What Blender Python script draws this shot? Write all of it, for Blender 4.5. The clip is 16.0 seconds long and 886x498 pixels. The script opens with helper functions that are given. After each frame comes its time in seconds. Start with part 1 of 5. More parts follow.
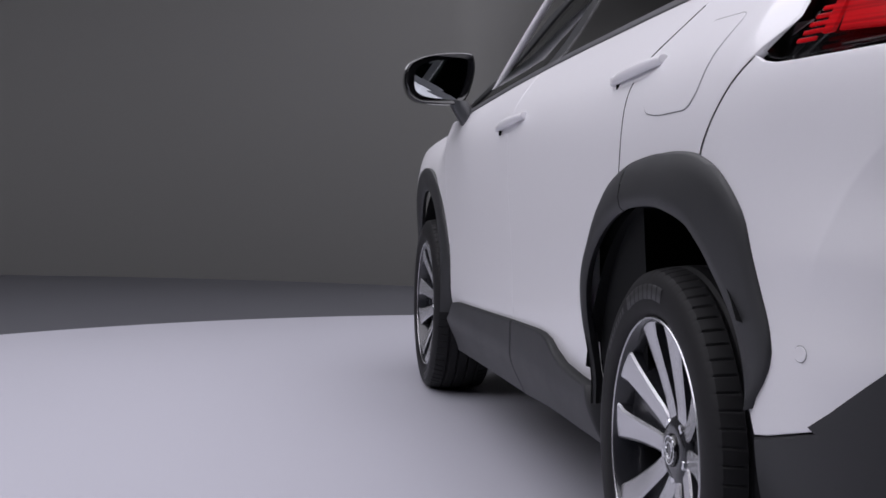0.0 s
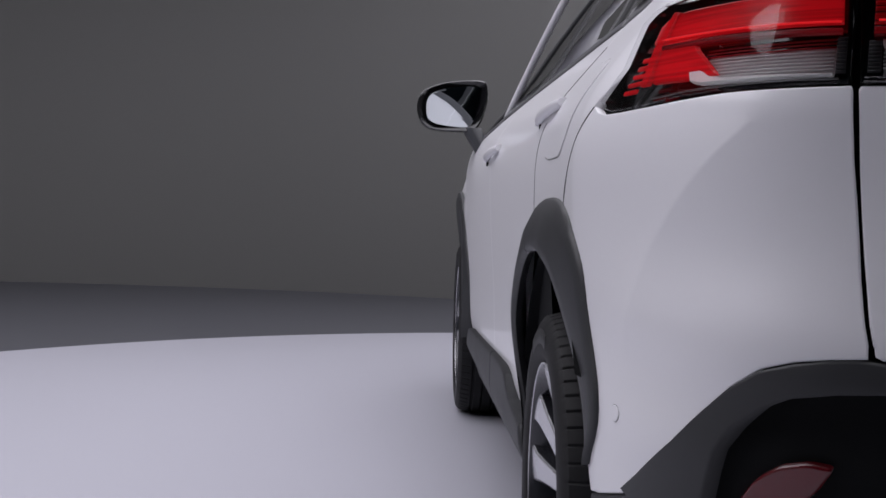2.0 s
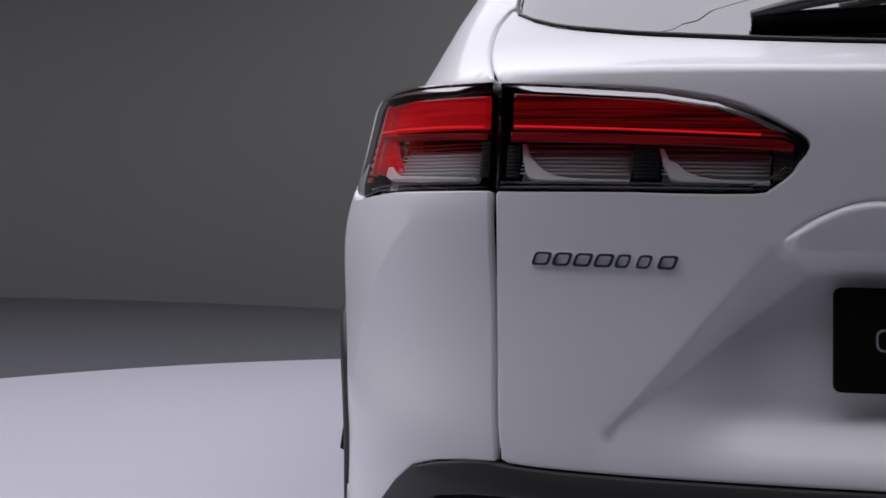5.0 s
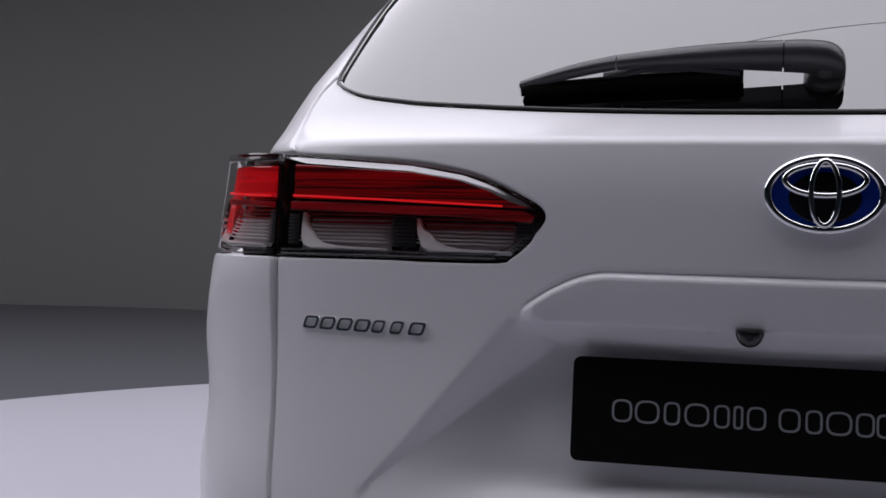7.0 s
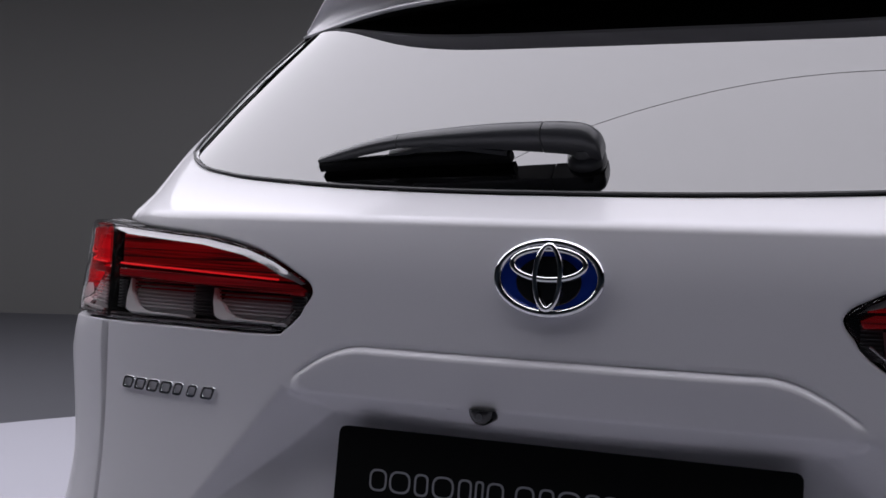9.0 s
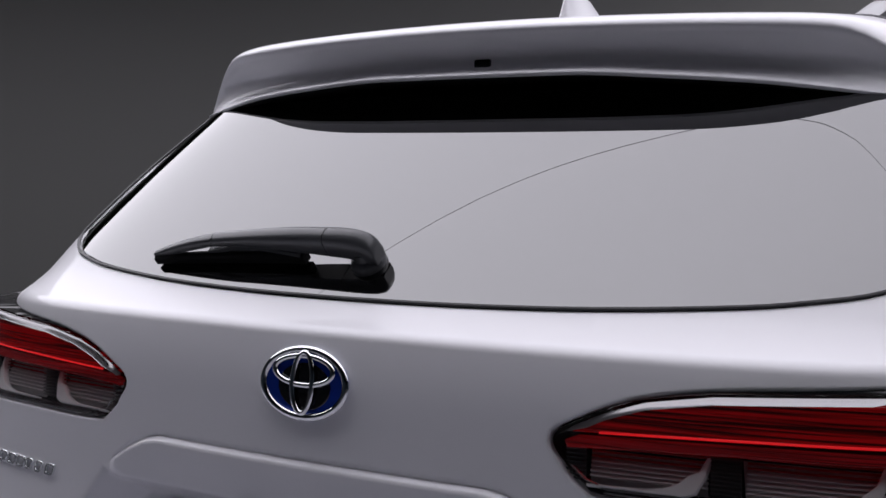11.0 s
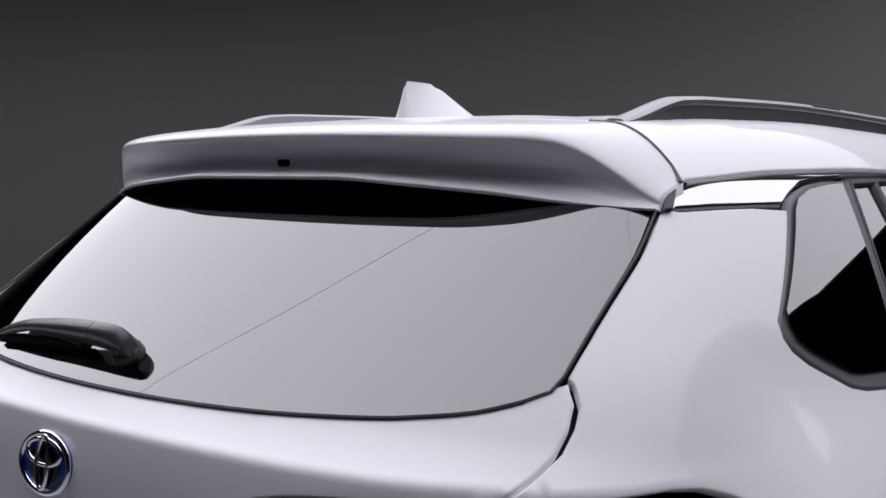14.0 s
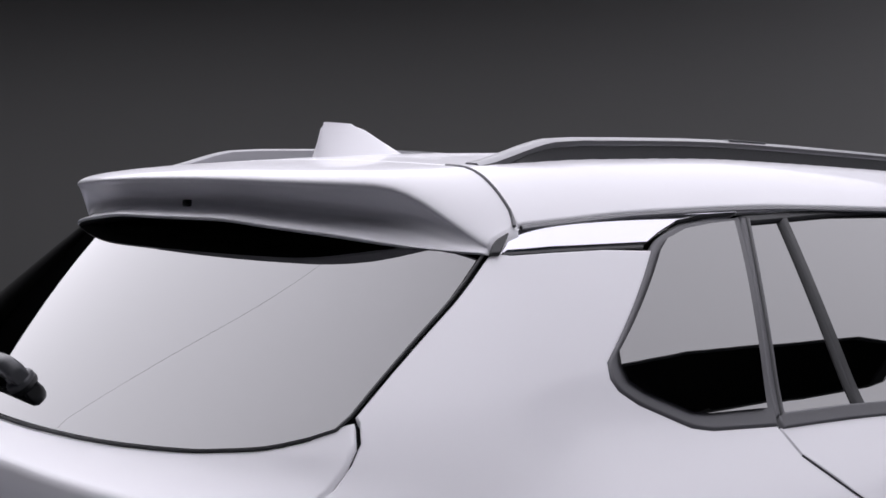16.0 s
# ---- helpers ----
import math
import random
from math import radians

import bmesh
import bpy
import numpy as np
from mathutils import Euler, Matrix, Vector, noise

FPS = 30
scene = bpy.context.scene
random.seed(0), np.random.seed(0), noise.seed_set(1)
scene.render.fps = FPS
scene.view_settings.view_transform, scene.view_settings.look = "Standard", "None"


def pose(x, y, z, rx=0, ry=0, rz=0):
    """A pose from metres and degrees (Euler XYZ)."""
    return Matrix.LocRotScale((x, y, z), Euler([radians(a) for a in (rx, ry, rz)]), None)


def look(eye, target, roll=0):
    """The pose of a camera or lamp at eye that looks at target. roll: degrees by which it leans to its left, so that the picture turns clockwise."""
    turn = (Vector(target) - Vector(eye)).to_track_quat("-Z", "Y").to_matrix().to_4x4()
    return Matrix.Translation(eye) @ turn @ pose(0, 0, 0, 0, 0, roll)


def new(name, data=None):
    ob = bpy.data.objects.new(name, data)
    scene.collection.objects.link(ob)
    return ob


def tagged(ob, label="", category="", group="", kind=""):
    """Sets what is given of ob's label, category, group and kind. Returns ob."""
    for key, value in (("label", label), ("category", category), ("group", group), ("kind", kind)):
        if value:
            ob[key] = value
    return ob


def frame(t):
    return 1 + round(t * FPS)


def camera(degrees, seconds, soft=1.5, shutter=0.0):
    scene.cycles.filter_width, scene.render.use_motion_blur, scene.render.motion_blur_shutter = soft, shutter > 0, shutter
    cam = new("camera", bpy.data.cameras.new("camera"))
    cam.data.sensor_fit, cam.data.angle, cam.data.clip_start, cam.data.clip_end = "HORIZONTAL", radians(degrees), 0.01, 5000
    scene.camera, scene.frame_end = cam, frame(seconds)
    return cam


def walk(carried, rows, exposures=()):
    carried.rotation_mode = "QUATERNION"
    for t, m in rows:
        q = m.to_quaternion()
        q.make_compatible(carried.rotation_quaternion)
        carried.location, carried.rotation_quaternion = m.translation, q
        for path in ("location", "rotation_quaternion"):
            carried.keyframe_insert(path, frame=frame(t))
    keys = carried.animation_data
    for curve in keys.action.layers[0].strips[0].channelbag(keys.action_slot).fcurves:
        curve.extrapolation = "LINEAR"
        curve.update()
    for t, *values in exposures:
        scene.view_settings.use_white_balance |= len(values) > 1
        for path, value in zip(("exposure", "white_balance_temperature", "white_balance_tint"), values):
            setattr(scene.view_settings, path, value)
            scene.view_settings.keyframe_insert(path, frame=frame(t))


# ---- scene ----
from mathutils import geometry

PATH = [
    (0, (-1.607, -1.210, 0.824), (-1.301, 0.763, 0.713), 1.14),
    (0.5, (-1.493, -1.232, 0.839), (-1.248, 0.750, 0.730), 1.21),
    (1, (-1.374, -1.251, 0.859), (-1.193, 0.738, 0.750), 1.32),
    (1.5, (-1.258, -1.263, 0.879), (-1.141, 0.731, 0.772), 1.33),
    (2, (-1.140, -1.270, 0.900), (-1.086, 0.727, 0.796), 1.42),
    (2.5, (-1.027, -1.274, 0.919), (-1.036, 0.724, 0.819), 1.54),
    (3, (-0.912, -1.280, 0.941), (-0.986, 0.717, 0.844), 1.63),
    (5.5, (-0.457, -1.309, 1.045), (-0.701, 0.674, 0.949), 1.00),
    (6, (-0.325, -1.308, 1.066), (-0.657, 0.661, 0.969), 0.95),
    (6.5, (-0.197, -1.298, 1.085), (-0.619, 0.654, 0.990), 0.89),
    (7, (-0.068, -1.285, 1.103), (-0.576, 0.648, 1.015), 0.92),
    (7.5, (0.053, -1.264, 1.118), (-0.537, 0.645, 1.037), 1.02),
    (8, (0.173, -1.241, 1.135), (-0.492, 0.644, 1.061), 1.11),
    (8.5, (0.285, -1.215, 1.155), (-0.451, 0.643, 1.084), 1.21),
    (9, (0.396, -1.184, 1.184), (-0.405, 0.647, 1.113), 1.26),
    (9.5, (0.499, -1.147, 1.223), (-0.365, 0.655, 1.147), 1.24),
    (10, (0.603, -1.113, 1.265), (-0.318, 0.661, 1.183), 1.17),
    (12.5, (1.099, -0.937, 1.389), (-0.084, 0.673, 1.299), 1.19),
    (13, (1.192, -0.889, 1.420), (-0.039, 0.685, 1.329), 1.21),
    (13.5, (1.281, -0.840, 1.445), (0.001, 0.695, 1.354), 1.19),
    (14, (1.374, -0.789, 1.463), (0.045, 0.703, 1.373), 1.17),
    (14.5, (1.460, -0.734, 1.478), (0.084, 0.714, 1.389), 1.15),
    (15, (1.548, -0.674, 1.493), (0.125, 0.729, 1.407), 1.10),
    (15.5, (1.629, -0.618, 1.506), (0.164, 0.742, 1.422), 1.04),
    (16, (1.709, -0.558, 1.518), (0.205, 0.757, 1.437), 1.05),
]
cam = camera(40.89, 16.0, soft=1.6)
walk(cam, [(t, look(eye, target, roll)) for t, eye, target, roll in PATH])

# ---- light: one large overhead softbox in a dark studio ----
world = bpy.data.worlds.new("studio_dark")
scene.world = world
world.use_nodes = True
world.node_tree.nodes["Background"].inputs[0].default_value = (0.55, 0.58, 0.65, 1)
world.node_tree.nodes["Background"].inputs[1].default_value = 0.01
SOFTBOX_STRENGTH = 1.66
SOFTBOX_Z = 4.6
scene.view_settings.exposure = 0.0


# ---- materials ----
def material(name, base, rough=0.5, metal=0.0, coat=0.0, coat_rough=0.03, ior=1.5, grain=0.0, grain_scale=300.0,
             mottle=0.0, mottle_scale=3.0, spec=0.5, emit=None, strength=1.0, rough_var=0.0):
    m = bpy.data.materials.new(name)
    m.use_nodes = True
    nt = m.node_tree
    b = nt.nodes["Principled BSDF"]
    b.inputs["Base Color"].default_value = (*base, 1)
    b.inputs["Roughness"].default_value = rough
    b.inputs["Metallic"].default_value = metal
    b.inputs["IOR"].default_value = ior
    b.inputs["Coat Weight"].default_value = coat
    b.inputs["Coat Roughness"].default_value = coat_rough
    b.inputs["Specular IOR Level"].default_value = spec
    if emit:
        b.inputs["Emission Color"].default_value = (*emit, 1)
        b.inputs["Emission Strength"].default_value = strength
    geo = nt.nodes.new("ShaderNodeNewGeometry")
    if mottle or rough_var:
        n = nt.nodes.new("ShaderNodeTexNoise")
        n.inputs["Scale"].default_value = mottle_scale
        n.inputs["Detail"].default_value = 6
        nt.links.new(geo.outputs["Position"], n.inputs["Vector"])
        if mottle:
            r = nt.nodes.new("ShaderNodeMapRange")
            r.inputs["To Min"].default_value = 1 - mottle
            r.inputs["To Max"].default_value = 1 + mottle
            nt.links.new(n.outputs["Fac"], r.inputs["Value"])
            mul = nt.nodes.new("ShaderNodeVectorMath")
            mul.operation = "SCALE"
            mul.inputs[0].default_value = base
            nt.links.new(r.outputs[0], mul.inputs["Scale"])
            nt.links.new(mul.outputs[0], b.inputs["Base Color"])
        if rough_var:
            r2 = nt.nodes.new("ShaderNodeMapRange")
            r2.inputs["To Min"].default_value = rough - rough_var
            r2.inputs["To Max"].default_value = rough + rough_var
            nt.links.new(n.outputs["Fac"], r2.inputs["Value"])
            nt.links.new(r2.outputs[0], b.inputs["Roughness"])
    if grain:
        g = nt.nodes.new("ShaderNodeTexNoise")
        g.inputs["Scale"].default_value = grain_scale
        g.inputs["Detail"].default_value = 3
        nt.links.new(geo.outputs["Position"], g.inputs["Vector"])
        bump = nt.nodes.new("ShaderNodeBump")
        bump.inputs["Strength"].default_value = grain
        bump.inputs["Distance"].default_value = 0.001
        nt.links.new(g.outputs["Fac"], bump.inputs["Height"])
        nt.links.new(bump.outputs[0], b.inputs["Normal"])
    return m


def glass_material(name, tint, ior, rough=0.0):
    """A thin pane: tinted see-through, with mirror gloss by Fresnel."""
    m = bpy.data.materials.new(name)
    m.use_nodes = True
    nt = m.node_tree
    nt.nodes.remove(nt.nodes["Principled BSDF"])
    out = nt.nodes["Material Output"]
    tr = nt.nodes.new("ShaderNodeBsdfTransparent")
    tr.inputs[0].default_value = (*tint, 1)
    gl = nt.nodes.new("ShaderNodeBsdfGlossy")
    gl.inputs["Roughness"].default_value = rough
    fr = nt.nodes.new("ShaderNodeFresnel")
    fr.inputs["IOR"].default_value = ior
    mix = nt.nodes.new("ShaderNodeMixShader")
    nt.links.new(fr.outputs[0], mix.inputs[0])
    nt.links.new(tr.outputs[0], mix.inputs[1])
    nt.links.new(gl.outputs[0], mix.inputs[2])
    nt.links.new(mix.outputs[0], out.inputs[0])
    return m


def privacy_glass(name, ior):
    """A dark coated pane: all that is seen of it is its mirror gloss, by Fresnel."""
    m = bpy.data.materials.new(name)
    m.use_nodes = True
    nt = m.node_tree
    nt.nodes.remove(nt.nodes["Principled BSDF"])
    gl = nt.nodes.new("ShaderNodeBsdfGlossy")
    gl.inputs["Roughness"].default_value = 0.0
    fr = nt.nodes.new("ShaderNodeFresnel")
    fr.inputs["IOR"].default_value = ior
    nt.links.new(fr.outputs[0], gl.inputs["Color"])
    nt.links.new(gl.outputs[0], nt.nodes["Material Output"].inputs[0])
    return m


PAINT = material("white_pearl_paint", (0.835, 0.83, 0.855), rough=0.40, metal=0.05, spec=0.20, coat=0.45, coat_rough=0.02, grain=0.02, grain_scale=1500, mottle=0.01, mottle_scale=900)
CLAD = material("black_grained_plastic", (0.028, 0.029, 0.031), rough=0.5, grain=0.25, grain_scale=900, mottle=0.08, mottle_scale=6, rough_var=0.06)
RED_DEEP = material("deep_red_lens", (0.30, 0.002, 0.005), rough=0.22, coat=0.3, emit=(1.0, 0.01, 0.015), strength=0.045)
GLOSS_BLACK = material("gloss_black", (0.008, 0.008, 0.009), rough=0.12, coat=0.6)
MATT_BLACK = material("matt_black", (0.007, 0.0075, 0.008), rough=0.75, mottle=0.1, spec=0.14)
RUBBER = material("tyre_rubber", (0.010, 0.010, 0.011), rough=0.62, spec=0.3, grain=0.3, grain_scale=500, mottle=0.15, mottle_scale=9, rough_var=0.08)
RUBBER_BAND = material("tyre_lettering", (0.03, 0.03, 0.032), rough=0.5)
SEAL = material("window_rubber", (0.02, 0.021, 0.023), rough=0.42)
TRIM_GREY = material("satin_grey_trim", (0.10, 0.10, 0.107), rough=0.40, metal=0.2, grain=0.08, grain_scale=900)
SATIN_BLACK = material("satin_black_trim", (0.06, 0.062, 0.067), rough=0.30, grain=0.1, grain_scale=900)
CHROME = material("chrome", (0.86, 0.87, 0.88), rough=0.04, metal=1.0)
BRIGHT_TRIM = material("bright_polished_trim", (0.58, 0.58, 0.61), rough=0.06, metal=1.0)
SATIN_SILVER = material("machined_alloy", (0.66, 0.66, 0.68), rough=0.27, metal=0.75, grain=0.05, grain_scale=700)
RAIL_SILVER = material("roof_rail_silver", (0.29, 0.29, 0.30), rough=0.38, metal=0.75)
RIM_DARK = material("dark_alloy", (0.028, 0.029, 0.034), rough=0.22, coat=0.5, metal=0.2)
DISC_STEEL = material("brake_steel", (0.35, 0.35, 0.36), rough=0.35, metal=1.0, mottle=0.1)
BLUE = material("emblem_blue", (0.01, 0.05, 0.42), rough=0.15, coat=1.0, metal=0.35)
RED_LENS = material("red_lens", (0.55, 0.004, 0.010), rough=0.2, coat=0.4, emit=(1.0, 0.012, 0.02), strength=0.16)
RED_GUIDE = material("lit_red_light_guide", (0.7, 0.01, 0.02), rough=0.3, emit=(1.0, 0.015, 0.02), strength=0.5)
SILVERED = material("silvered_reflector", (0.95, 0.94, 0.95), rough=0.28, metal=0.3)
GUNMETAL = material("lamp_edge_gloss", (0.28, 0.275, 0.28), rough=0.16, metal=0.9)
RED_DARK = material("dark_red_lens", (0.10, 0.004, 0.008), rough=0.25, coat=0.3, emit=(1.0, 0.02, 0.03), strength=0.02)
RED_REFLECT = material("red_reflector", (0.11, 0.003, 0.007), rough=0.25, coat=0.6, grain=0.4, grain_scale=260)
LAMP_SMOKE = material("smoked_lamp_chamber", (0.42, 0.42, 0.425), rough=0.3, metal=0.2)
LAMP_CLEAR = material("clear_lamp_ribs", (0.90, 0.89, 0.90), rough=0.25, metal=0.2)
LAMP_RED_RIB = material("red_lamp_ribs", (0.40, 0.02, 0.03), rough=0.25)
RIB_DARK = material("dark_lamp_ribs", (0.05, 0.05, 0.053), rough=0.3)
LETTER_GREY = material("plate_print", (0.30, 0.31, 0.33), rough=0.5)
PLATE_BLACK = material("plate_black", (0.004, 0.0045, 0.0045), rough=0.45, mottle=0.1, spec=0.15)
REAR_GLASS = privacy_glass("reflective_privacy_glass", 2.5)
FRONT_GLASS = glass_material("side_glass", (0.13, 0.155, 0.14), 1.5)
LENS_COVER = glass_material("clear_lens", (0.93, 0.93, 0.93), 1.45)
LENS_RED = glass_material("red_tinted_lens", (0.92, 0.10, 0.10), 1.45)
MIRROR = material("mirror_silver", (0.75, 0.79, 0.82), rough=0.01, metal=1.0)
CABIN = material("cabin_fabric", (0.03, 0.03, 0.033), rough=0.85, grain=0.2, grain_scale=400, mottle=0.2, mottle_scale=20)
FLOOR_LIGHT = material("painted_turntable", (0.42, 0.42, 0.465), rough=0.55, mottle=0.025, mottle_scale=0.7, grain=0.08, grain_scale=60, spec=0.25, rough_var=0.05)
FLOOR_DARK = material("grey_studio_floor", (0.080, 0.082, 0.091), rough=0.6, mottle=0.06, mottle_scale=0.9, grain=0.1, grain_scale=70, spec=0.3)
WALL = material("grey_studio_wall", (0.122, 0.122, 0.118), rough=0.9, mottle=0.03, mottle_scale=0.5, grain=0.1, grain_scale=90)
WALL_REAR = material("unseen_wall_blue_tint", (0.060, 0.082, 0.105), rough=0.9, mottle=0.03, mottle_scale=0.5, grain=0.1, grain_scale=90)
CEILING = material("dark_ceiling", (0.03, 0.03, 0.03), rough=0.9, mottle=0.1)
SOFTBOX = material("softbox_fabric", (0.8, 0.8, 0.8), rough=0.9, emit=(0.980, 0.955, 1.050), strength=SOFTBOX_STRENGTH)


def ribbed(mat, lo, hi, strength, fine=420.0):
    """Fine level ribs inside a lens: colour and glow vary from rib to rib."""
    nt = mat.node_tree
    geo = [q for q in nt.nodes if q.bl_idname == "ShaderNodeNewGeometry"][0]
    scale = nt.nodes.new("ShaderNodeVectorMath")
    scale.operation = "MULTIPLY"
    scale.inputs[1].default_value = (5.0, 5.0, fine)
    noise = nt.nodes.new("ShaderNodeTexNoise")
    noise.inputs["Scale"].default_value = 1.0
    noise.inputs["Detail"].default_value = 2
    rng = nt.nodes.new("ShaderNodeMapRange")
    rng.inputs["From Min"].default_value, rng.inputs["From Max"].default_value = 0.40, 0.60
    rng.inputs["To Min"].default_value, rng.inputs["To Max"].default_value = lo, hi
    mul = nt.nodes.new("ShaderNodeVectorMath")
    mul.operation = "SCALE"
    bs = nt.nodes["Principled BSDF"]
    mul.inputs[0].default_value = tuple(bs.inputs["Base Color"].default_value)[:3]
    st = nt.nodes.new("ShaderNodeMath")
    st.operation = "MULTIPLY"
    st.inputs[1].default_value = strength
    nt.links.new(geo.outputs["Position"], scale.inputs[0])
    nt.links.new(scale.outputs[0], noise.inputs["Vector"])
    nt.links.new(noise.outputs["Fac"], rng.inputs["Value"])
    nt.links.new(rng.outputs[0], mul.inputs["Scale"])
    nt.links.new(mul.outputs[0], bs.inputs["Base Color"])
    nt.links.new(rng.outputs[0], st.inputs[0])
    nt.links.new(st.outputs[0], bs.inputs["Emission Strength"])


ribbed(RED_DEEP, 0.10, 1.15, 0.06)
ribbed(RED_LENS, 0.75, 1.15, 0.15, 260.0)
ribbed(RED_DARK, 0.4, 1.2, 0.05)
# emission graded along x, tuned to brighten the left flank and window gloss
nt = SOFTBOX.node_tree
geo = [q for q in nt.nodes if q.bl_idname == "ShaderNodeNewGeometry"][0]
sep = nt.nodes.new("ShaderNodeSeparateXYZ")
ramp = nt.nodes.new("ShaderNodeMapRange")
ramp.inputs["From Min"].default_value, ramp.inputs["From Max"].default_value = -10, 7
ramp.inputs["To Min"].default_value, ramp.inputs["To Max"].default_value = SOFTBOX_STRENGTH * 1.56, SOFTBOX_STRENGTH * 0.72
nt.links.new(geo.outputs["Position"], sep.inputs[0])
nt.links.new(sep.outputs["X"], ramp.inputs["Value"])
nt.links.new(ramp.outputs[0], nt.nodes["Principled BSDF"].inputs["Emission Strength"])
CORD = material("seam_thread", (0.45, 0.45, 0.45), rough=0.8)
ALU = material("softbox_frame", (0.3, 0.3, 0.3), rough=0.5, metal=0.6)


# ---- mesh helpers ----
def part(name, mesh, mat, parent=None, label=""):
    """Link a bmesh or mesh as one object under a thing or part."""
    if isinstance(mesh, bmesh.types.BMesh):
        me = bpy.data.meshes.new(name)
        mesh.normal_update()
        mesh.to_mesh(me)
        mesh.free()
        mesh = me
    mesh.name = name
    if not mesh.materials:
        mesh.materials.append(mat)
    ob = new(name, mesh)
    if parent is not None:
        ob.parent = parent
    if label:
        ob["label"] = label
    return ob


def mesh_of(verts, faces, smooth=True):
    me = bpy.data.meshes.new("mesh")
    me.from_pydata([tuple(map(float, v)) for v in verts], [], faces)
    if smooth:
        me.polygons.foreach_set("use_smooth", [True] * len(me.polygons))
    me.update()
    return me


def sharpen(me, degrees=35):
    me.set_sharp_from_angle(angle=radians(degrees))
    return me


def mirrored(me):
    """A copy of a mesh on the car's other side."""
    n = len(me.vertices)
    co = np.empty(n * 3)
    me.vertices.foreach_get("co", co)
    co = co.reshape(n, 3) * (-1, 1, 1)
    out = mesh_of(co, [tuple(reversed(p.vertices)) for p in me.polygons])
    if me.has_custom_normals:
        vn = np.zeros((n, 3))
        for loop, cn in zip(me.loops, me.corner_normals):
            vn[loop.vertex_index] = cn.vector
        out.normals_split_custom_set_from_vertices([tuple(v) for v in vn * (-1, 1, 1)])
    return out


def hermite(xs, ys, x):
    """Monotone cubic through a few knots."""
    xs, ys = np.asarray(xs, float), np.asarray(ys, float)
    x = np.clip(np.asarray(x, float), xs[0], xs[-1])
    w = np.diff(xs)
    d = np.diff(ys) / w
    m = np.empty_like(ys)
    m[0], m[-1] = d[0], d[-1]
    for i in range(1, len(xs) - 1):
        m[i] = 0 if d[i - 1] * d[i] <= 0 else (w[i - 1] + w[i]) * 3 / ((w[i - 1] + 2 * w[i]) / d[i] + (2 * w[i - 1] + w[i]) / d[i - 1])
    i = np.clip(np.searchsorted(xs, x) - 1, 0, len(xs) - 2)
    h = xs[i + 1] - xs[i]
    t = (x - xs[i]) / h
    return (2 * t**3 - 3 * t**2 + 1) * ys[i] + (t**3 - 2 * t**2 + t) * h * m[i] + (-2 * t**3 + 3 * t**2) * ys[i + 1] + (t**3 - t**2) * h * m[i + 1]


def smoothstep(a, b, x):
    t = np.clip((x - a) / (b - a), 0, 1)
    return t * t * (3 - 2 * t)


def resample(pts, step, closed=True):
    pts = [np.array(p, float) for p in pts]
    out = []
    for a, b in zip(pts, pts[1:] + pts[:1] if closed else pts[1:]):
        k = max(1, int(np.ceil(np.linalg.norm(b - a) / step)))
        out += [a + (b - a) * i / k for i in range(k)]
    if not closed:
        out.append(pts[-1])
    return np.array(out)


def rounded(pts, r, n=5):
    """A polygon with its corners rounded by radius r (a number, or one a corner)."""
    pts = [np.array(p, float) for p in pts]
    rs = r if isinstance(r, (list, tuple)) else [r] * len(pts)
    out = []
    for i, p in enumerate(pts):
        a, b = pts[i - 1] - p, pts[(i + 1) % len(pts)] - p
        la, lb = np.linalg.norm(a), np.linalg.norm(b)
        k = min(rs[i], 0.45 * la, 0.45 * lb)
        if k < 1e-5:
            out.append(p)
            continue
        p0, p1 = p + a / la * k, p + b / lb * k
        for j in range(n + 1):
            t = j / n
            out.append((1 - t)**2 * p0 + 2 * t * (1 - t) * p + t * t * p1)
    return out


def curve(pts, n=6, closed=False):
    """Catmull-Rom through the points."""
    p = [np.array(q, float) for q in pts]
    m = len(p)
    out = []
    for i in range(m if closed else m - 1):
        p0 = p[i - 1] if closed or i else p[0]
        p1, p2 = p[i], p[(i + 1) % m]
        p3 = p[(i + 2) % m] if closed or i + 2 < m else p[-1]
        for j in range(n):
            t = j / n
            out.append(0.5 * (2 * p1 + (p2 - p0) * t + (2 * p0 - 5 * p1 + 4 * p2 - p3) * t * t + (3 * p1 - p0 - 3 * p2 + p3) * t**3))
    if not closed:
        out.append(p[-1])
    return out


def area2(p):
    x, y = p[:, 0], p[:, 1]
    return 0.5 * np.sum(x * np.roll(y, -1) - np.roll(x, -1) * y)


def inset(p, d):
    e = np.roll(p, -1, 0) - p
    e /= np.linalg.norm(e, axis=1)[:, None] + 1e-12
    n = np.stack([-e[:, 1], e[:, 0]], 1)
    b = n + np.roll(n, 1, 0)
    b /= np.maximum((b * b).sum(1), 0.35)[:, None] / 2
    return p + b * d


def inside(p, q):
    x, y = q[:, 0][:, None], q[:, 1][:, None]
    a, b = p, np.roll(p, -1, 0)
    c = ((a[:, 1] > y) != (b[:, 1] > y)) & (x < (b[:, 0] - a[:, 0]) * (y - a[:, 1]) / (b[:, 1] - a[:, 1] + 1e-15) + a[:, 0])
    return c.sum(1) % 2 == 1


CENTRE = np.array([0.0, 1.7, 0.8])


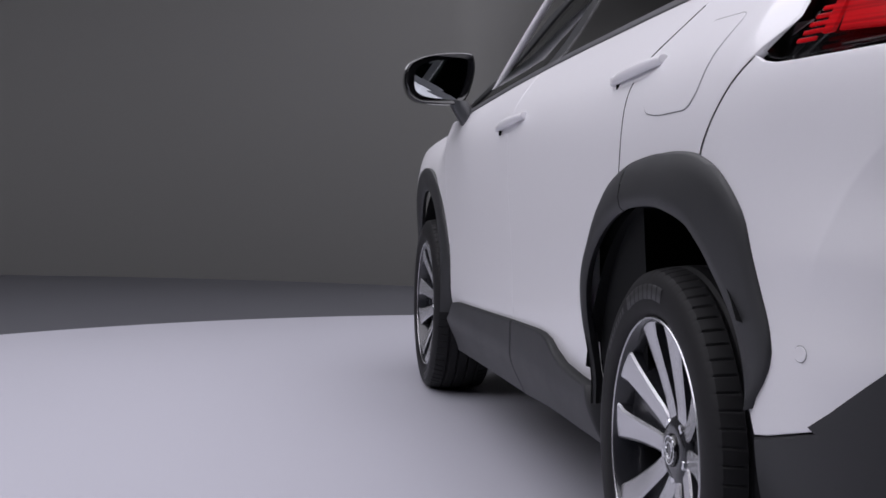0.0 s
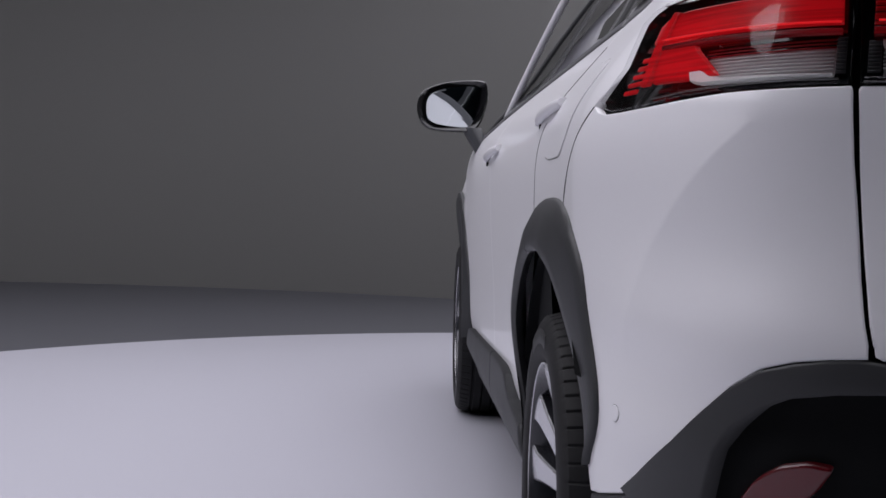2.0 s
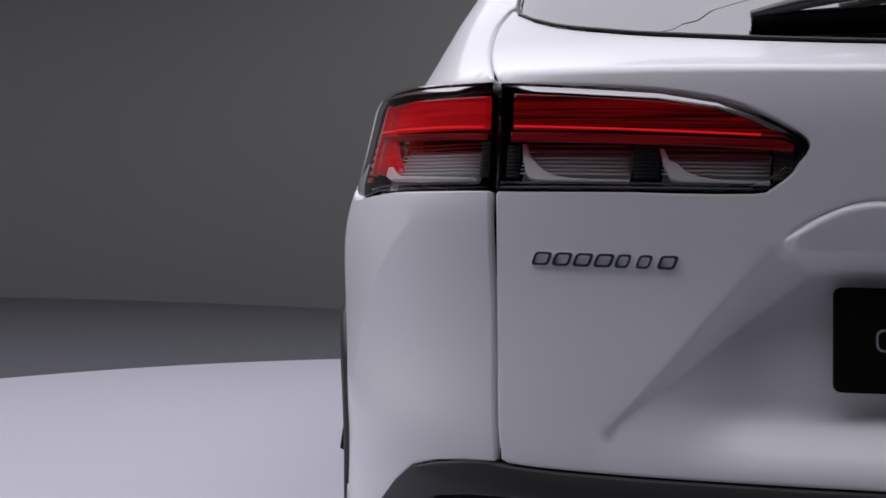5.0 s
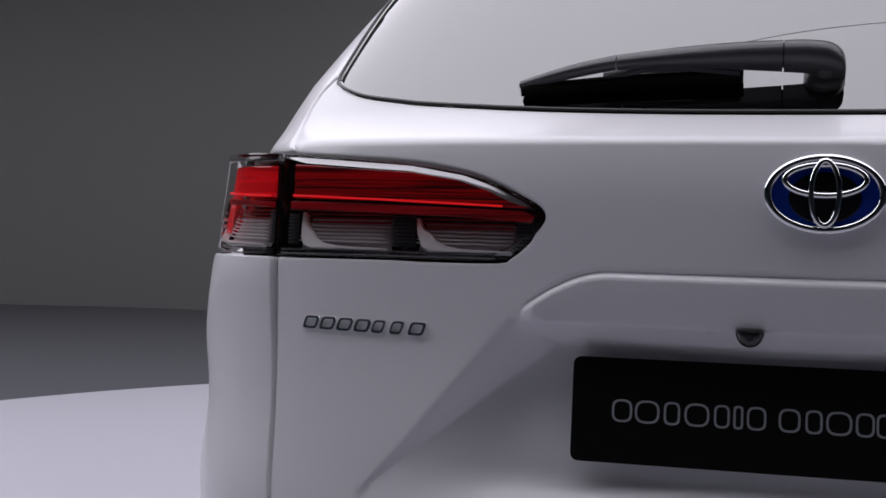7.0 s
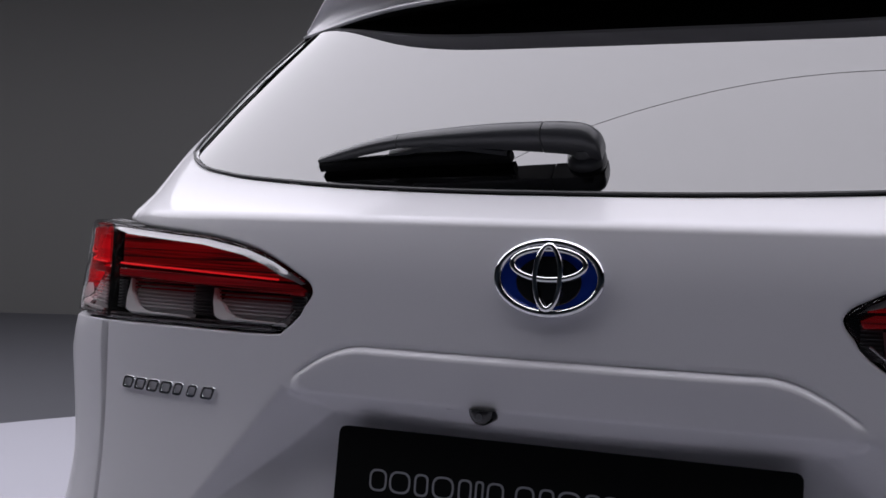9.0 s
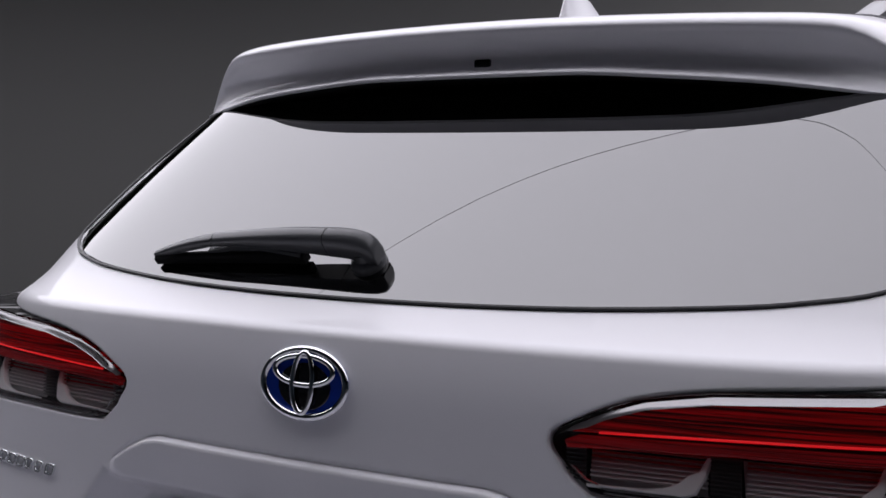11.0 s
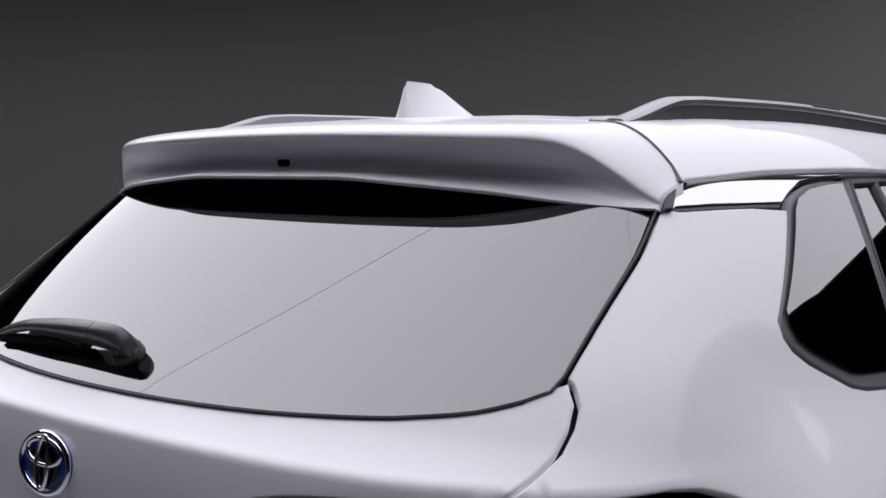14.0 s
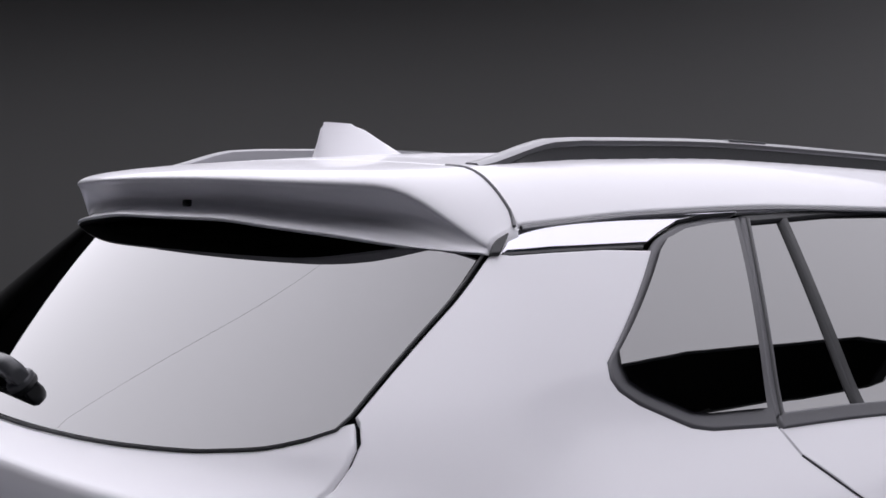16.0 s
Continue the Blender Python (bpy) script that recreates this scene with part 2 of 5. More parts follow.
def normals_of(fn, ab, centre=None):
    e = 1.5e-3
    da = fn(ab[:, 0] + e, ab[:, 1]) - fn(ab[:, 0] - e, ab[:, 1])
    db = fn(ab[:, 0], ab[:, 1] + e) - fn(ab[:, 0], ab[:, 1] - e)
    n = np.cross(da, db)
    n /= np.linalg.norm(n, axis=1)[:, None] + 1e-12
    p = fn(ab[:, 0], ab[:, 1])
    s = np.sign(((p - (CENTRE if centre is None else centre)) * n).sum(1))
    n *= np.where(np.median(s) < 0, -1, 1)
    return p, n


def patch(outline, fn, step=0.03, edge=0.003, depth=0.012, off=0.0, lines=(), centre=None):
    """A panel: the outline in (a, b) filled with a grid, laid on the surface fn, with a rolled edge and a returned flange."""
    o = resample(outline, step * 0.7)
    keep = np.linalg.norm(o - np.roll(o, 1, 0), axis=1) > 1e-4
    o = o[keep]
    if area2(o) < 0:
        o = o[::-1].copy()
    pts, edges = [o], [(i, (i + 1) % len(o)) for i in range(len(o))]
    k = len(o)
    ring = o
    if edge > 0:
        ring = inset(o, edge)
        pts.append(ring)
        edges += [(k + i, k + (i + 1) % len(ring)) for i in range(len(ring))]
        k += len(ring)
    for line in lines:
        q = resample(line, step * 0.6, closed=False)
        q = q[inside(inset(o, edge + 0.002), q)]
        pts.append(q)
        edges += [(k + i, k + i + 1) for i in range(len(q) - 1) if np.linalg.norm(q[i + 1] - q[i]) < step * 2]
        k += len(q)
    lo, hi = o.min(0), o.max(0)
    ga, gb = np.meshgrid(np.arange(lo[0] + step / 2, hi[0], step), np.arange(lo[1] + step / 2, hi[1], step))
    ga = ga + (np.arange(ga.shape[0]) % 2)[:, None] * step / 2
    g = np.stack([ga.ravel(), gb.ravel()], 1)
    if len(g):
        g = g[inside(inset(o, edge + step * 0.35), g)]
        pts.append(g)
    allp = np.concatenate(pts)
    vs, _, fs, ov, _, _ = geometry.delaunay_2d_cdt([Vector(p) for p in allp], edges, [list(range(len(o)))], 1, 1e-7)
    ab = np.array([tuple(v) for v in vs])
    p, n = normals_of(fn, ab, centre)
    p = p + n * off
    border = np.array([any(i < len(o) for i in src) for src in ov])
    if edge > 0:
        p[border] -= n[border] * edge * 0.8
    count = {}
    for f in fs:
        for a, b in zip(f, f[1:] + f[:1]):
            count[(a, b)] = count.get((a, b), 0) + 1
    verts = list(p)
    faces = []
    c = np.cross(p[fs[0][1]] - p[fs[0][0]], p[fs[0][2]] - p[fs[0][0]])
    flip = (c * n[fs[0][0]]).sum() < 0
    for f in fs:
        faces.append(tuple(reversed(f)) if flip else tuple(f))
    if depth > 0:
        low = {}
        for a, b in [e for e in count if (e[1], e[0]) not in count]:
            for v in (a, b):
                if v not in low:
                    low[v] = len(verts)
                    verts.append(p[v] - n[v] * depth)
            q = (b, a, low[a], low[b])
            faces.append(tuple(reversed(q)) if flip else q)
    me = mesh_of(verts, faces)
    # shade by the surface itself, with the edge rolled over
    vn = n.copy()
    if edge > 0:
        mid = p[~border].mean(0) if (~border).any() else p.mean(0)
        tang = np.zeros_like(n)
        for a, b in [e for e in count if (e[1], e[0]) not in count]:
            t = np.cross(p[b] - p[a], n[a])
            t /= np.linalg.norm(t) + 1e-12
            tang[a] += t
            tang[b] += t
        vn[border] += tang[border] * (0.45 if not flip else 0.45)
    low_n = [n[v] for v in low] if depth > 0 else []
    allv = np.concatenate([vn, np.array(low_n).reshape(-1, 3)])
    allv /= np.linalg.norm(allv, axis=1)[:, None] + 1e-12
    me.normals_split_custom_set_from_vertices([tuple(v) for v in allv])
    return me


def loft(sections, closed=True, caps=True):
    """Skin between sections of equal point count."""
    m = len(sections[0])
    verts = [v for s in sections for v in s]
    faces = []
    for i in range(len(sections) - 1):
        for j in range(m if closed else m - 1):
            a, b = i * m + j, i * m + (j + 1) % m
            faces.append((a, b, b + m, a + m))
    if caps and closed:
        faces.append(tuple(reversed(range(m))))
        faces.append(tuple(range((len(sections) - 1) * m, len(sections) * m)))
    me = mesh_of(verts, faces)
    bm = bmesh.new()
    bm.from_mesh(me)
    bmesh.ops.recalc_face_normals(bm, faces=bm.faces)
    bm.to_mesh(me)
    bm.free()
    return sharpen(me, 50)


def box(x0, x1, y0, y1, z0, z1, bevel=0.0, seg=2):
    bm = bmesh.new()
    bmesh.ops.create_cube(bm, size=1, matrix=Matrix.Translation(((x0 + x1) / 2, (y0 + y1) / 2, (z0 + z1) / 2)) @ Matrix.Diagonal((x1 - x0, y1 - y0, z1 - z0, 1)))
    if bevel:
        bmesh.ops.bevel(bm, geom=bm.edges[:], offset=bevel, segments=seg, affect="EDGES", profile=0.6)
    me = bpy.data.meshes.new("box")
    bm.to_mesh(me)
    bm.free()
    me.polygons.foreach_set("use_smooth", [True] * len(me.polygons))
    return sharpen(me, 40)


def tube(path, radius, n=8):
    """A rod along 3D points."""
    path = [np.array(p, float) for p in path]
    secs = []
    for i, p in enumerate(path):
        d = path[min(i + 1, len(path) - 1)] - path[max(i - 1, 0)]
        d /= np.linalg.norm(d)
        u = np.cross(d, (0.13, 0.21, 0.97))
        u /= np.linalg.norm(u)
        v = np.cross(d, u)
        r = radius[i] if isinstance(radius, (list, tuple)) else radius
        secs.append([p + r * (np.cos(k * 2 * np.pi / n) * u + np.sin(k * 2 * np.pi / n) * v) for k in range(n)])
    return loft(secs)


def revolve(profile, n=64, axis_x=True):
    """Spin (across, radius) pairs round the x axis."""
    m = len(profile)
    verts, faces = [], []
    for i in range(n):
        a = 2 * np.pi * i / n
        verts += [(px, r * np.cos(a), r * np.sin(a)) for px, r in profile]
    for i in range(n):
        for j in range(m - 1):
            faces.append((i * m + j, i * m + j + 1, ((i + 1) % n) * m + j + 1, ((i + 1) % n) * m + j))
    me = mesh_of(verts, faces)
    bm = bmesh.new()
    bm.from_mesh(me)
    bmesh.ops.recalc_face_normals(bm, faces=bm.faces)
    bm.to_mesh(me)
    bm.free()
    return sharpen(me, 40)


def thing(name, label, category, group=""):
    e = new(name)
    e.empty_display_size = 0.1
    return tagged(e, label, category, group)


# ---- studio ----
WALL_C, WALL_R, WALL_H = (-4.52, -1.67), 10.64, 5.2
ring = [(WALL_C[0] + WALL_R * math.cos(a), WALL_C[1] + WALL_R * math.sin(a)) for a in np.radians(np.linspace(64, 215, 90))]
ring += [tuple(q) for q in curve([(-12.6, -8.8), (-9, -10.5), (3, -10.5), (8.6, -9), (9.5, 0), (9.3, 9), (7, 12.6), (2.5, 11.6), (0.55, 8.6)], 5)]
OUT = 1.02


def wall_run(pts):
    """A wall of some thickness along plan points."""
    n = len(pts)
    vs = [(x, y, z) for x, y in pts for z in (0.0, WALL_H)] + [((x + 1) * OUT - 1, y * OUT, z) for x, y in pts for z in (0.0, WALL_H)]
    fs = []
    for i in range(n - 1):
        j = i + 1
        fs += [(2 * i, 2 * i + 1, 2 * j + 1, 2 * j), (2 * n + 2 * i, 2 * n + 2 * j, 2 * n + 2 * j + 1, 2 * n + 2 * i + 1), (2 * i + 1, 2 * n + 2 * i + 1, 2 * n + 2 * j + 1, 2 * j + 1)]
    return mesh_of(vs, fs)


tagged(part("wall_studio", wall_run(ring[115:] + ring[:90]), WALL), "plain dark grey curved studio backdrop wall", "wall", kind="structure")
# unseen wall behind the camera, coloured blue to cool the tailgate's shading
tagged(part("wall_rear", wall_run(ring[89:116]), WALL_REAR), "unseen wall closing the room, coloured blue to tint the car's shading", "wall", kind="structure")
bm = bmesh.new()
bmesh.ops.create_circle(bm, cap_ends=True, radius=19, segments=96, matrix=Matrix.Translation((-3, 0, 0)))
tagged(part("floor", bm, FLOOR_DARK), "dark grey matt studio floor", "floor", kind="structure")
bm = bmesh.new()
bmesh.ops.create_circle(bm, cap_ends=True, radius=19, segments=96, matrix=Matrix.Translation((-3, 0, WALL_H)))
bmesh.ops.reverse_faces(bm, faces=bm.faces[:])
tagged(part("ceiling", bm, CEILING), "dark studio ceiling above the softbox", "ceiling", kind="structure")
prof = [(0.0, 4.59), (0.006, 4.588), (0.010, 4.58), (0.010, 0.0)]
TC = (-0.07, 1.53)
vs, fs = [], []
for z, r in prof[:3]:
    vs += [(TC[0] + r * math.cos(a), TC[1] + r * math.sin(a), z) for a in np.linspace(0, 2 * np.pi, 193)[:-1]]
for k in range(2):
    fs += [(k * 192 + i, k * 192 + (i + 1) % 192, (k + 1) * 192 + (i + 1) % 192, (k + 1) * 192 + i) for i in range(192)]
fs.append(tuple(range(384, 576)))
vs = [(x, y, z - 0.008) for x, y, z in vs]
tagged(part("turntable_floor", sharpen(mesh_of(vs, fs), 30), FLOOR_LIGHT), "round pale grey painted display platform on the floor", "platform", kind="structure")

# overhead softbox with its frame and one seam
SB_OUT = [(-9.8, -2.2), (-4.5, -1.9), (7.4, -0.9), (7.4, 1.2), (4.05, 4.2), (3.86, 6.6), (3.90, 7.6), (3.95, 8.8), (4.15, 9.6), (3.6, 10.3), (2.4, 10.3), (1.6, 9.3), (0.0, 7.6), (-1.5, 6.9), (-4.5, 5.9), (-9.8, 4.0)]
sb = thing("overhead_softbox", "large white overhead fabric softbox with an aluminium frame", "studio light")
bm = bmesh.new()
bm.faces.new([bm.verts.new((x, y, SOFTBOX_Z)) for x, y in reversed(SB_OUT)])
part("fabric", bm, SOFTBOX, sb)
bm = bmesh.new()
bm.faces.new([bm.verts.new((x, y, SOFTBOX_Z + 0.05)) for x, y in SB_OUT])
part("backing", bm, CEILING, sb)
for a, b in zip(SB_OUT, SB_OUT[1:] + SB_OUT[:1]):
    part("frame_bar", tube([(*a, SOFTBOX_Z + 0.02), (*b, SOFTBOX_Z + 0.02)], 0.035, 6), ALU, sb)
part("seam_cord", tube([(*q, SOFTBOX_Z - 0.012) for q in curve([(-6.8, -1.75), (-4.5, -0.75), (-3.0, -0.13), (-1.6, 0.58), (-0.6, 0.92), (0.4, 1.12), (2.0, 1.30), (5.2, 1.60)], 5)], 0.0024, 6), CORD, sb)
for x in (-6.2, -1.2, 3.4):
    for y in (-0.9, 4.8):
        part("hanger", tube([(x, y, SOFTBOX_Z + 0.05), (x, y, WALL_H)], 0.01, 6), ALU, sb)

# ---- the car: body surface ----
ZW = [.20, .35, .45, .60, .80, .95, 1.03, 1.10, 1.16, 1.22, 1.26, 1.30, 1.36]
WW = [.80, .85, .870, .876, .890, .896, .879, .834, .789, .7440, .7209, .6993, .6659]
ZY = [.20, .35, .50, .62, .70, .78, .95, 1.10, 1.164, 1.177, 1.2005, 1.27, 1.36, 1.46, 1.54]
YY = [.12, .05, -.01, -.038, -.037, -.024, -.002, .002, .012, .035, .0720, .152, .250, .368, .47]
YP = 0.9


def soft(xs, ys, x, r):
    """The knots' curve, averaged over a reach r, so that reflections run on without kinks."""
    x = np.asarray(x, float)
    return sum(k * hermite(xs, ys, x + d * r) for d, k in ((-1, .1), (-.6, .2), (-.2, .2), (.2, .2), (.6, .2), (1, .1)))


def width_at(z):
    z = np.asarray(z, float)
    h = z - 1.22
    return np.where(z > 1.28, 0.742 - 0.52 * h - 0.17 * h * h, soft(ZW, WW, np.minimum(z, 1.3), 0.04))


def rear_at(z):
    z = np.asarray(z, float)
    h = z - 1.213
    return np.where(z > 1.2005, 0.0855 + 1.085 * h + 0.26 * h * h, soft(ZY, YY, np.minimum(z, 1.2005), 0.002))


def crown_at(z):
    return hermite([.3, .5, .7, 1.05, 1.15, 1.22, 1.6], [.10, .10, .12, .145, .15, .19, .19], z)


def square_at(z):
    return hermite([.3, .5, .62, .78, 1.07, 1.15, 1.25, 1.6], [5.3, 5.3, 6.0, 10.0, 10.2, 7.0, 7.3, 7.5], z)


def along(y):
    """How the side widens towards the front wheel and closes in at the nose."""
    y = np.asarray(y, float)
    t = np.clip((y - 3.6) / 0.9, 0, 1.2)
    return 1 + 0.058 * smoothstep(0.7, 3.3, y) - 0.16 * t**2.2


def tuck(y, z):
    """How the flank draws in behind the rear wheel."""
    k = hermite([.4, .56, .72, .85, 1.05, 1.12, 1.17, 1.215, 1.26], [.03, .05, .17, .23, .20, .17, .12, .045, .0], z)
    t = np.maximum(.56 - y, 0)
    return 1 - 1.72 * k * t * t / (t + 0.1)


def shell_xy(th, z):
    """Where the body's skin lies in the direction th (0 is straight back, 90 degrees to the side) at height z."""
    s, c = np.sin(th), np.cos(th)
    w, y0, q, n = width_at(z), rear_at(z), crown_at(z), square_at(z)
    lo, hi = np.full_like(z, 0.05), np.full_like(z, 2.5)
    for _ in range(40):
        r = (lo + hi) / 2
        x, d = np.abs(r * s), r * c
        wide = w * along(YP - d) * tuck(YP - d, z)
        g = (x / wide)**n + (np.maximum(d, 0) / np.maximum(YP - y0 - q * x * x, 0.05))**n
        out = g > 1
        hi, lo = np.where(out, r, hi), np.where(out, lo, r)
    r = (lo + hi) / 2
    return r * s, YP - r * c


K = 0.9


def crease_at(z):
    """The direction of the pressed crease on the bumper's corner, at height z."""
    return hermite([.66, .70, .736, .777, .825, .865, .902, .937, .99], [.888, .885, .878, .861, .838, .810, .779, .746, .690], z)


def skin(a, z):
    """The body round its rear corner; a = K * direction."""
    x, y = shell_xy(a / K, z)
    d = np.abs(a) - crease_at(z)
    k = np.maximum(1 - np.where(d > 0, d / 0.22, -d / 0.36), 0)**2
    h = 1 + 0.0088 * k * smoothstep(.655, .74, z) * (1 - smoothstep(1.0, 1.09, z))
    return np.stack([x * h, YP + (y - YP) * h, z], 1)


def rear_y(x, z):
    x, z = np.asarray(x, float), np.asarray(z, float)
    w, y0, q, n = width_at(z), rear_at(z), crown_at(z), square_at(z)
    lo, hi = np.full(np.broadcast(x, z).shape, -0.2), np.full(np.broadcast(x, z).shape, YP)
    for _ in range(36):
        y = (lo + hi) / 2
        out = (np.abs(x) / (w * tuck(y, z)))**n + ((YP - y) / np.maximum(YP - y0 - q * x * x, 0.05))**n > 1
        lo, hi = np.where(out, y, lo), np.where(out, hi, y)
    return (lo + hi) / 2


def side(y, z):
    return np.stack([width_at(z) * along(y), y, z], 1)


def at(x, y):
    """The direction parameter of a plan point."""
    return K * math.atan2(abs(x), YP - y)


def a_side(pts):
    """(y, z) points of the flank as (a, z)."""
    out = []
    for y, z in pts:
        x = float(width_at(z) * along(y))
        if y < YP:
            x = float(side_x(y, z))
        out.append((at(x, y), z))
    return out


def side_x(y, z):
    n = float(square_at(z))
    w = float(width_at(z) * along(y) * tuck(y, z))
    x = w
    for _ in range(30):
        d = (YP - y) / (YP - float(rear_at(z)) - float(crown_at(z)) * x * x)
        x = 0.5 * x + 0.5 * w * max(1 - d**n, 1e-6)**(1 / n)
    return x


def a_rear(pts):
    """(x, z) points of the back as (a, z)."""
    return [(at(x, float(rear_y(x, z))), z) for x, z in pts]


def lamp_level(z):
    """The lamps stand upright: their face keeps the plan of a lower level."""
    return 1.035 + 0.30 * (np.asarray(z, float) - 1.035)


def lamp_skin(a, z):
    x, y = shell_xy(a / K, lamp_level(z))
    d = np.abs(a) - 0.69
    k = np.maximum(1 - np.where(d > 0, d / 0.22, -d / 0.30), 0)**2
    h = 1 + 0.0085 * k * (1 - smoothstep(1.0, 1.15, z))
    return np.stack([x * h, YP + (y - YP) * h, z], 1)


def l_rear(pts):
    return [(at(x, float(rear_y(x, lamp_level(z)))), z) for x, z in pts]


def l_side(pts):
    return [(at(float(side_x(y, float(lamp_level(z)))), y), z) for y, z in pts]


# the tailgate's pressed recess and the ridge over it
def tailgate(x, z):
    y = rear_y(x, z)
    ax = np.abs(x)
    # plate recess: a trapezoid that widens downwards, with flat facets between two crisp lines
    outer = 0.330 + (0.966 - z) * 0.867
    inner = np.minimum(0.282 + (0.940 - z) * 1.237, outer - 0.006)
    k = np.minimum((0.966 - z) / 0.026, (outer - ax) / (outer - inner))
    k = 0.5 * (np.sqrt((k + 0.0)**2 + 0.006) - np.sqrt((k - 1.0)**2 + 0.006) + 1)
    y = y + 0.044 * k * smoothstep(0.722, 0.80, z) * (1 - 0.9 * smoothstep(0.33, 0.47, ax))
    # ridge: a shallow ledge under an arched line
    top = 1.0225 - 0.0475 * np.clip((ax - 0.222) / 0.101, 0, 1)**1.8
    e = top - z
    fade2 = 1 - smoothstep(0.303, 0.320, ax)
    y = y - np.where(ax < 0.325, fade2 * 0.0055 * smoothstep(0.0, 0.0035, e) * (1 - smoothstep(0.004, 0.062, e)), 0)
    y = y + np.where(ax < 0.322, fade2 * 0.0022 * smoothstep(-0.007, -0.0015, e) * (1 - smoothstep(-0.001, 0.0008, e)), 0)
    return np.stack([x, y, z], 1)


car = thing("compact_crossover_car", "white compact crossover car with black wheel-arch cladding, parked on the platform", "car")

# outlines, given once on the right half
GAP = [(.626, .735), (.629, .76), (.631, .81), (.636, .94), (.6385, 1.022)]
LAMP_IN = [(.634, 1.0285), (.485, 1.0305), (.352, 1.0315), (.331, 1.0405), (.312, 1.0575), (.2985, 1.0735), (.2965, 1.0840), (.3035, 1.0935), (.320, 1.1025), (.353, 1.1185), (.391, 1.1310), (.4546, 1.1415), (.553, 1.1480), (.6365, 1.1530)]
LAMP_IN = LAMP_IN[:1] + [tuple(q) for q in curve(LAMP_IN[1:], 3)]
GAP_UP = [(.6415, 1.160), (.651, 1.180), (.655, 1.198), (.653, 1.222), (.646, 1.243), (.630, 1.263)]
GLASS_LOW = [(.600, 1.2455), (.562, 1.233), (.508, 1.2245), (.45, 1.218), (.305, 1.209), (.145, 1.2045), (0, 1.2035)]
GLASS_SIDE = [(.621, 1.268), (.612, 1.342), (.603, 1.398), (.585, 1.452)]

GLASS_LOW = [tuple(q) for q in curve(GLASS_LOW, 3)]
GLASS_SIDE = [tuple(q) for q in curve(GLASS_SIDE, 3)]


def both(pts):
    """A right half from the middle outwards, with its mirror image."""
    return list(pts) + [(-x, z) for x, z in reversed(pts)]


g = 0.0024
gate_half = [(0, .7175), (.45, .7175), (.585, .7180), (.614, .7190), (.6215, .723), (.6225, .735)] + [(x - g, z) for x, z in GAP] + [(x, z - g) for x, z in LAMP_IN[:2]]
lamp_edge = [(x - 0.003 if z > 1.04 else x, z - 0.003 if z < 1.06 else z + 0.0012) for x, z in LAMP_IN[2:]]
gate_half += lamp_edge + [(x - g, z) for x, z in GAP_UP] + [(.614, 1.2575)] + [(x, z - 0.0028) for x, z in GLASS_LOW]
gate = gate_half[1:-1] + [(0, 1.2007)] + [(-x, z) for x, z in reversed(gate_half[1:-1])] + [(0, .7175)]
arc = [(x, 1.0225 - 0.0475 * np.clip((abs(x) - 0.222) / 0.101, 0, 1)**1.8) for x in np.linspace(-.32, .32, 90)]
lines = [[(x, z - d) for x, z in arc] for d in (-0.009, -0.006, -0.003, -0.001, 0.0, 0.00175, 0.0036, 0.008, 0.014)]
lines += [[(x, z) for x in np.linspace(-.29, .29, 60)] for z in (0.970, 0.9665, 0.964, 0.960, 0.952, 0.945, 0.9415, 0.938, 0.933)]
for f in (-0.12, -0.03, 0.03, 0.12, 0.35, 0.65, 0.88, 0.97, 1.03, 1.12):
    run = []
    for z in np.linspace(0.966 - 0.026 * min(max(f, 0), 1) - 0.004, 0.770, 40):
        o_, i_ = 0.330 + (0.966 - z) * 0.867, 0.282 + (0.940 - z) * 1.237
        run.append((o_ + (i_ - o_) * f, z))
    lines += [run, [(-x, z) for x, z in run]]
part("tailgate", patch(gate, tailgate, step=0.0125, edge=0.0035, depth=0.02, lines=lines), PAINT, car)

# rear window with its seal
glass_half = [(x, z + 0.002) for x, z in reversed(GLASS_LOW)] + [(.617, 1.256)] + [(x - 0.003, z) for x, z in GLASS_SIDE]


def rear_skin(x, z):
    return np.stack([x, rear_y(x, z), z], 1)


gl = glass_half[1:] + [(.45, 1.466), (0, 1.470), (-.45, 1.466)] + [(-x, z) for x, z in reversed(glass_half[1:])] + [glass_half[0]]
rw = part("rear_window", patch(gl, rear_skin, step=0.03, edge=0.0, depth=0.0, off=-0.003), REAR_GLASS, car, "reflective tinted rear window")
half = [(x, z - 0.0012) for x, z in reversed(GLASS_LOW)] + [(.6185, 1.2545)] + list(GLASS_SIDE)
half = [tuple(q) for q in resample(half, 0.012, closed=False)]
seal = [np.array((x, float(rear_y(x, z)) - 0.0012, z)) for x, z in [(-x, z) for x, z in reversed(half[1:])] + half]
part("window_seal", tube(seal, 0.0023, 6), SEAL, car)

# unseen black backing, added to stop light leaking through under the spoiler
part("spoiler_gap_backing", patch([(-.575, 1.440), (.575, 1.440), (.565, 1.512), (-.565, 1.512)], rear_skin, step=0.05, edge=0, depth=0, off=-0.022), MATT_BLACK, car)

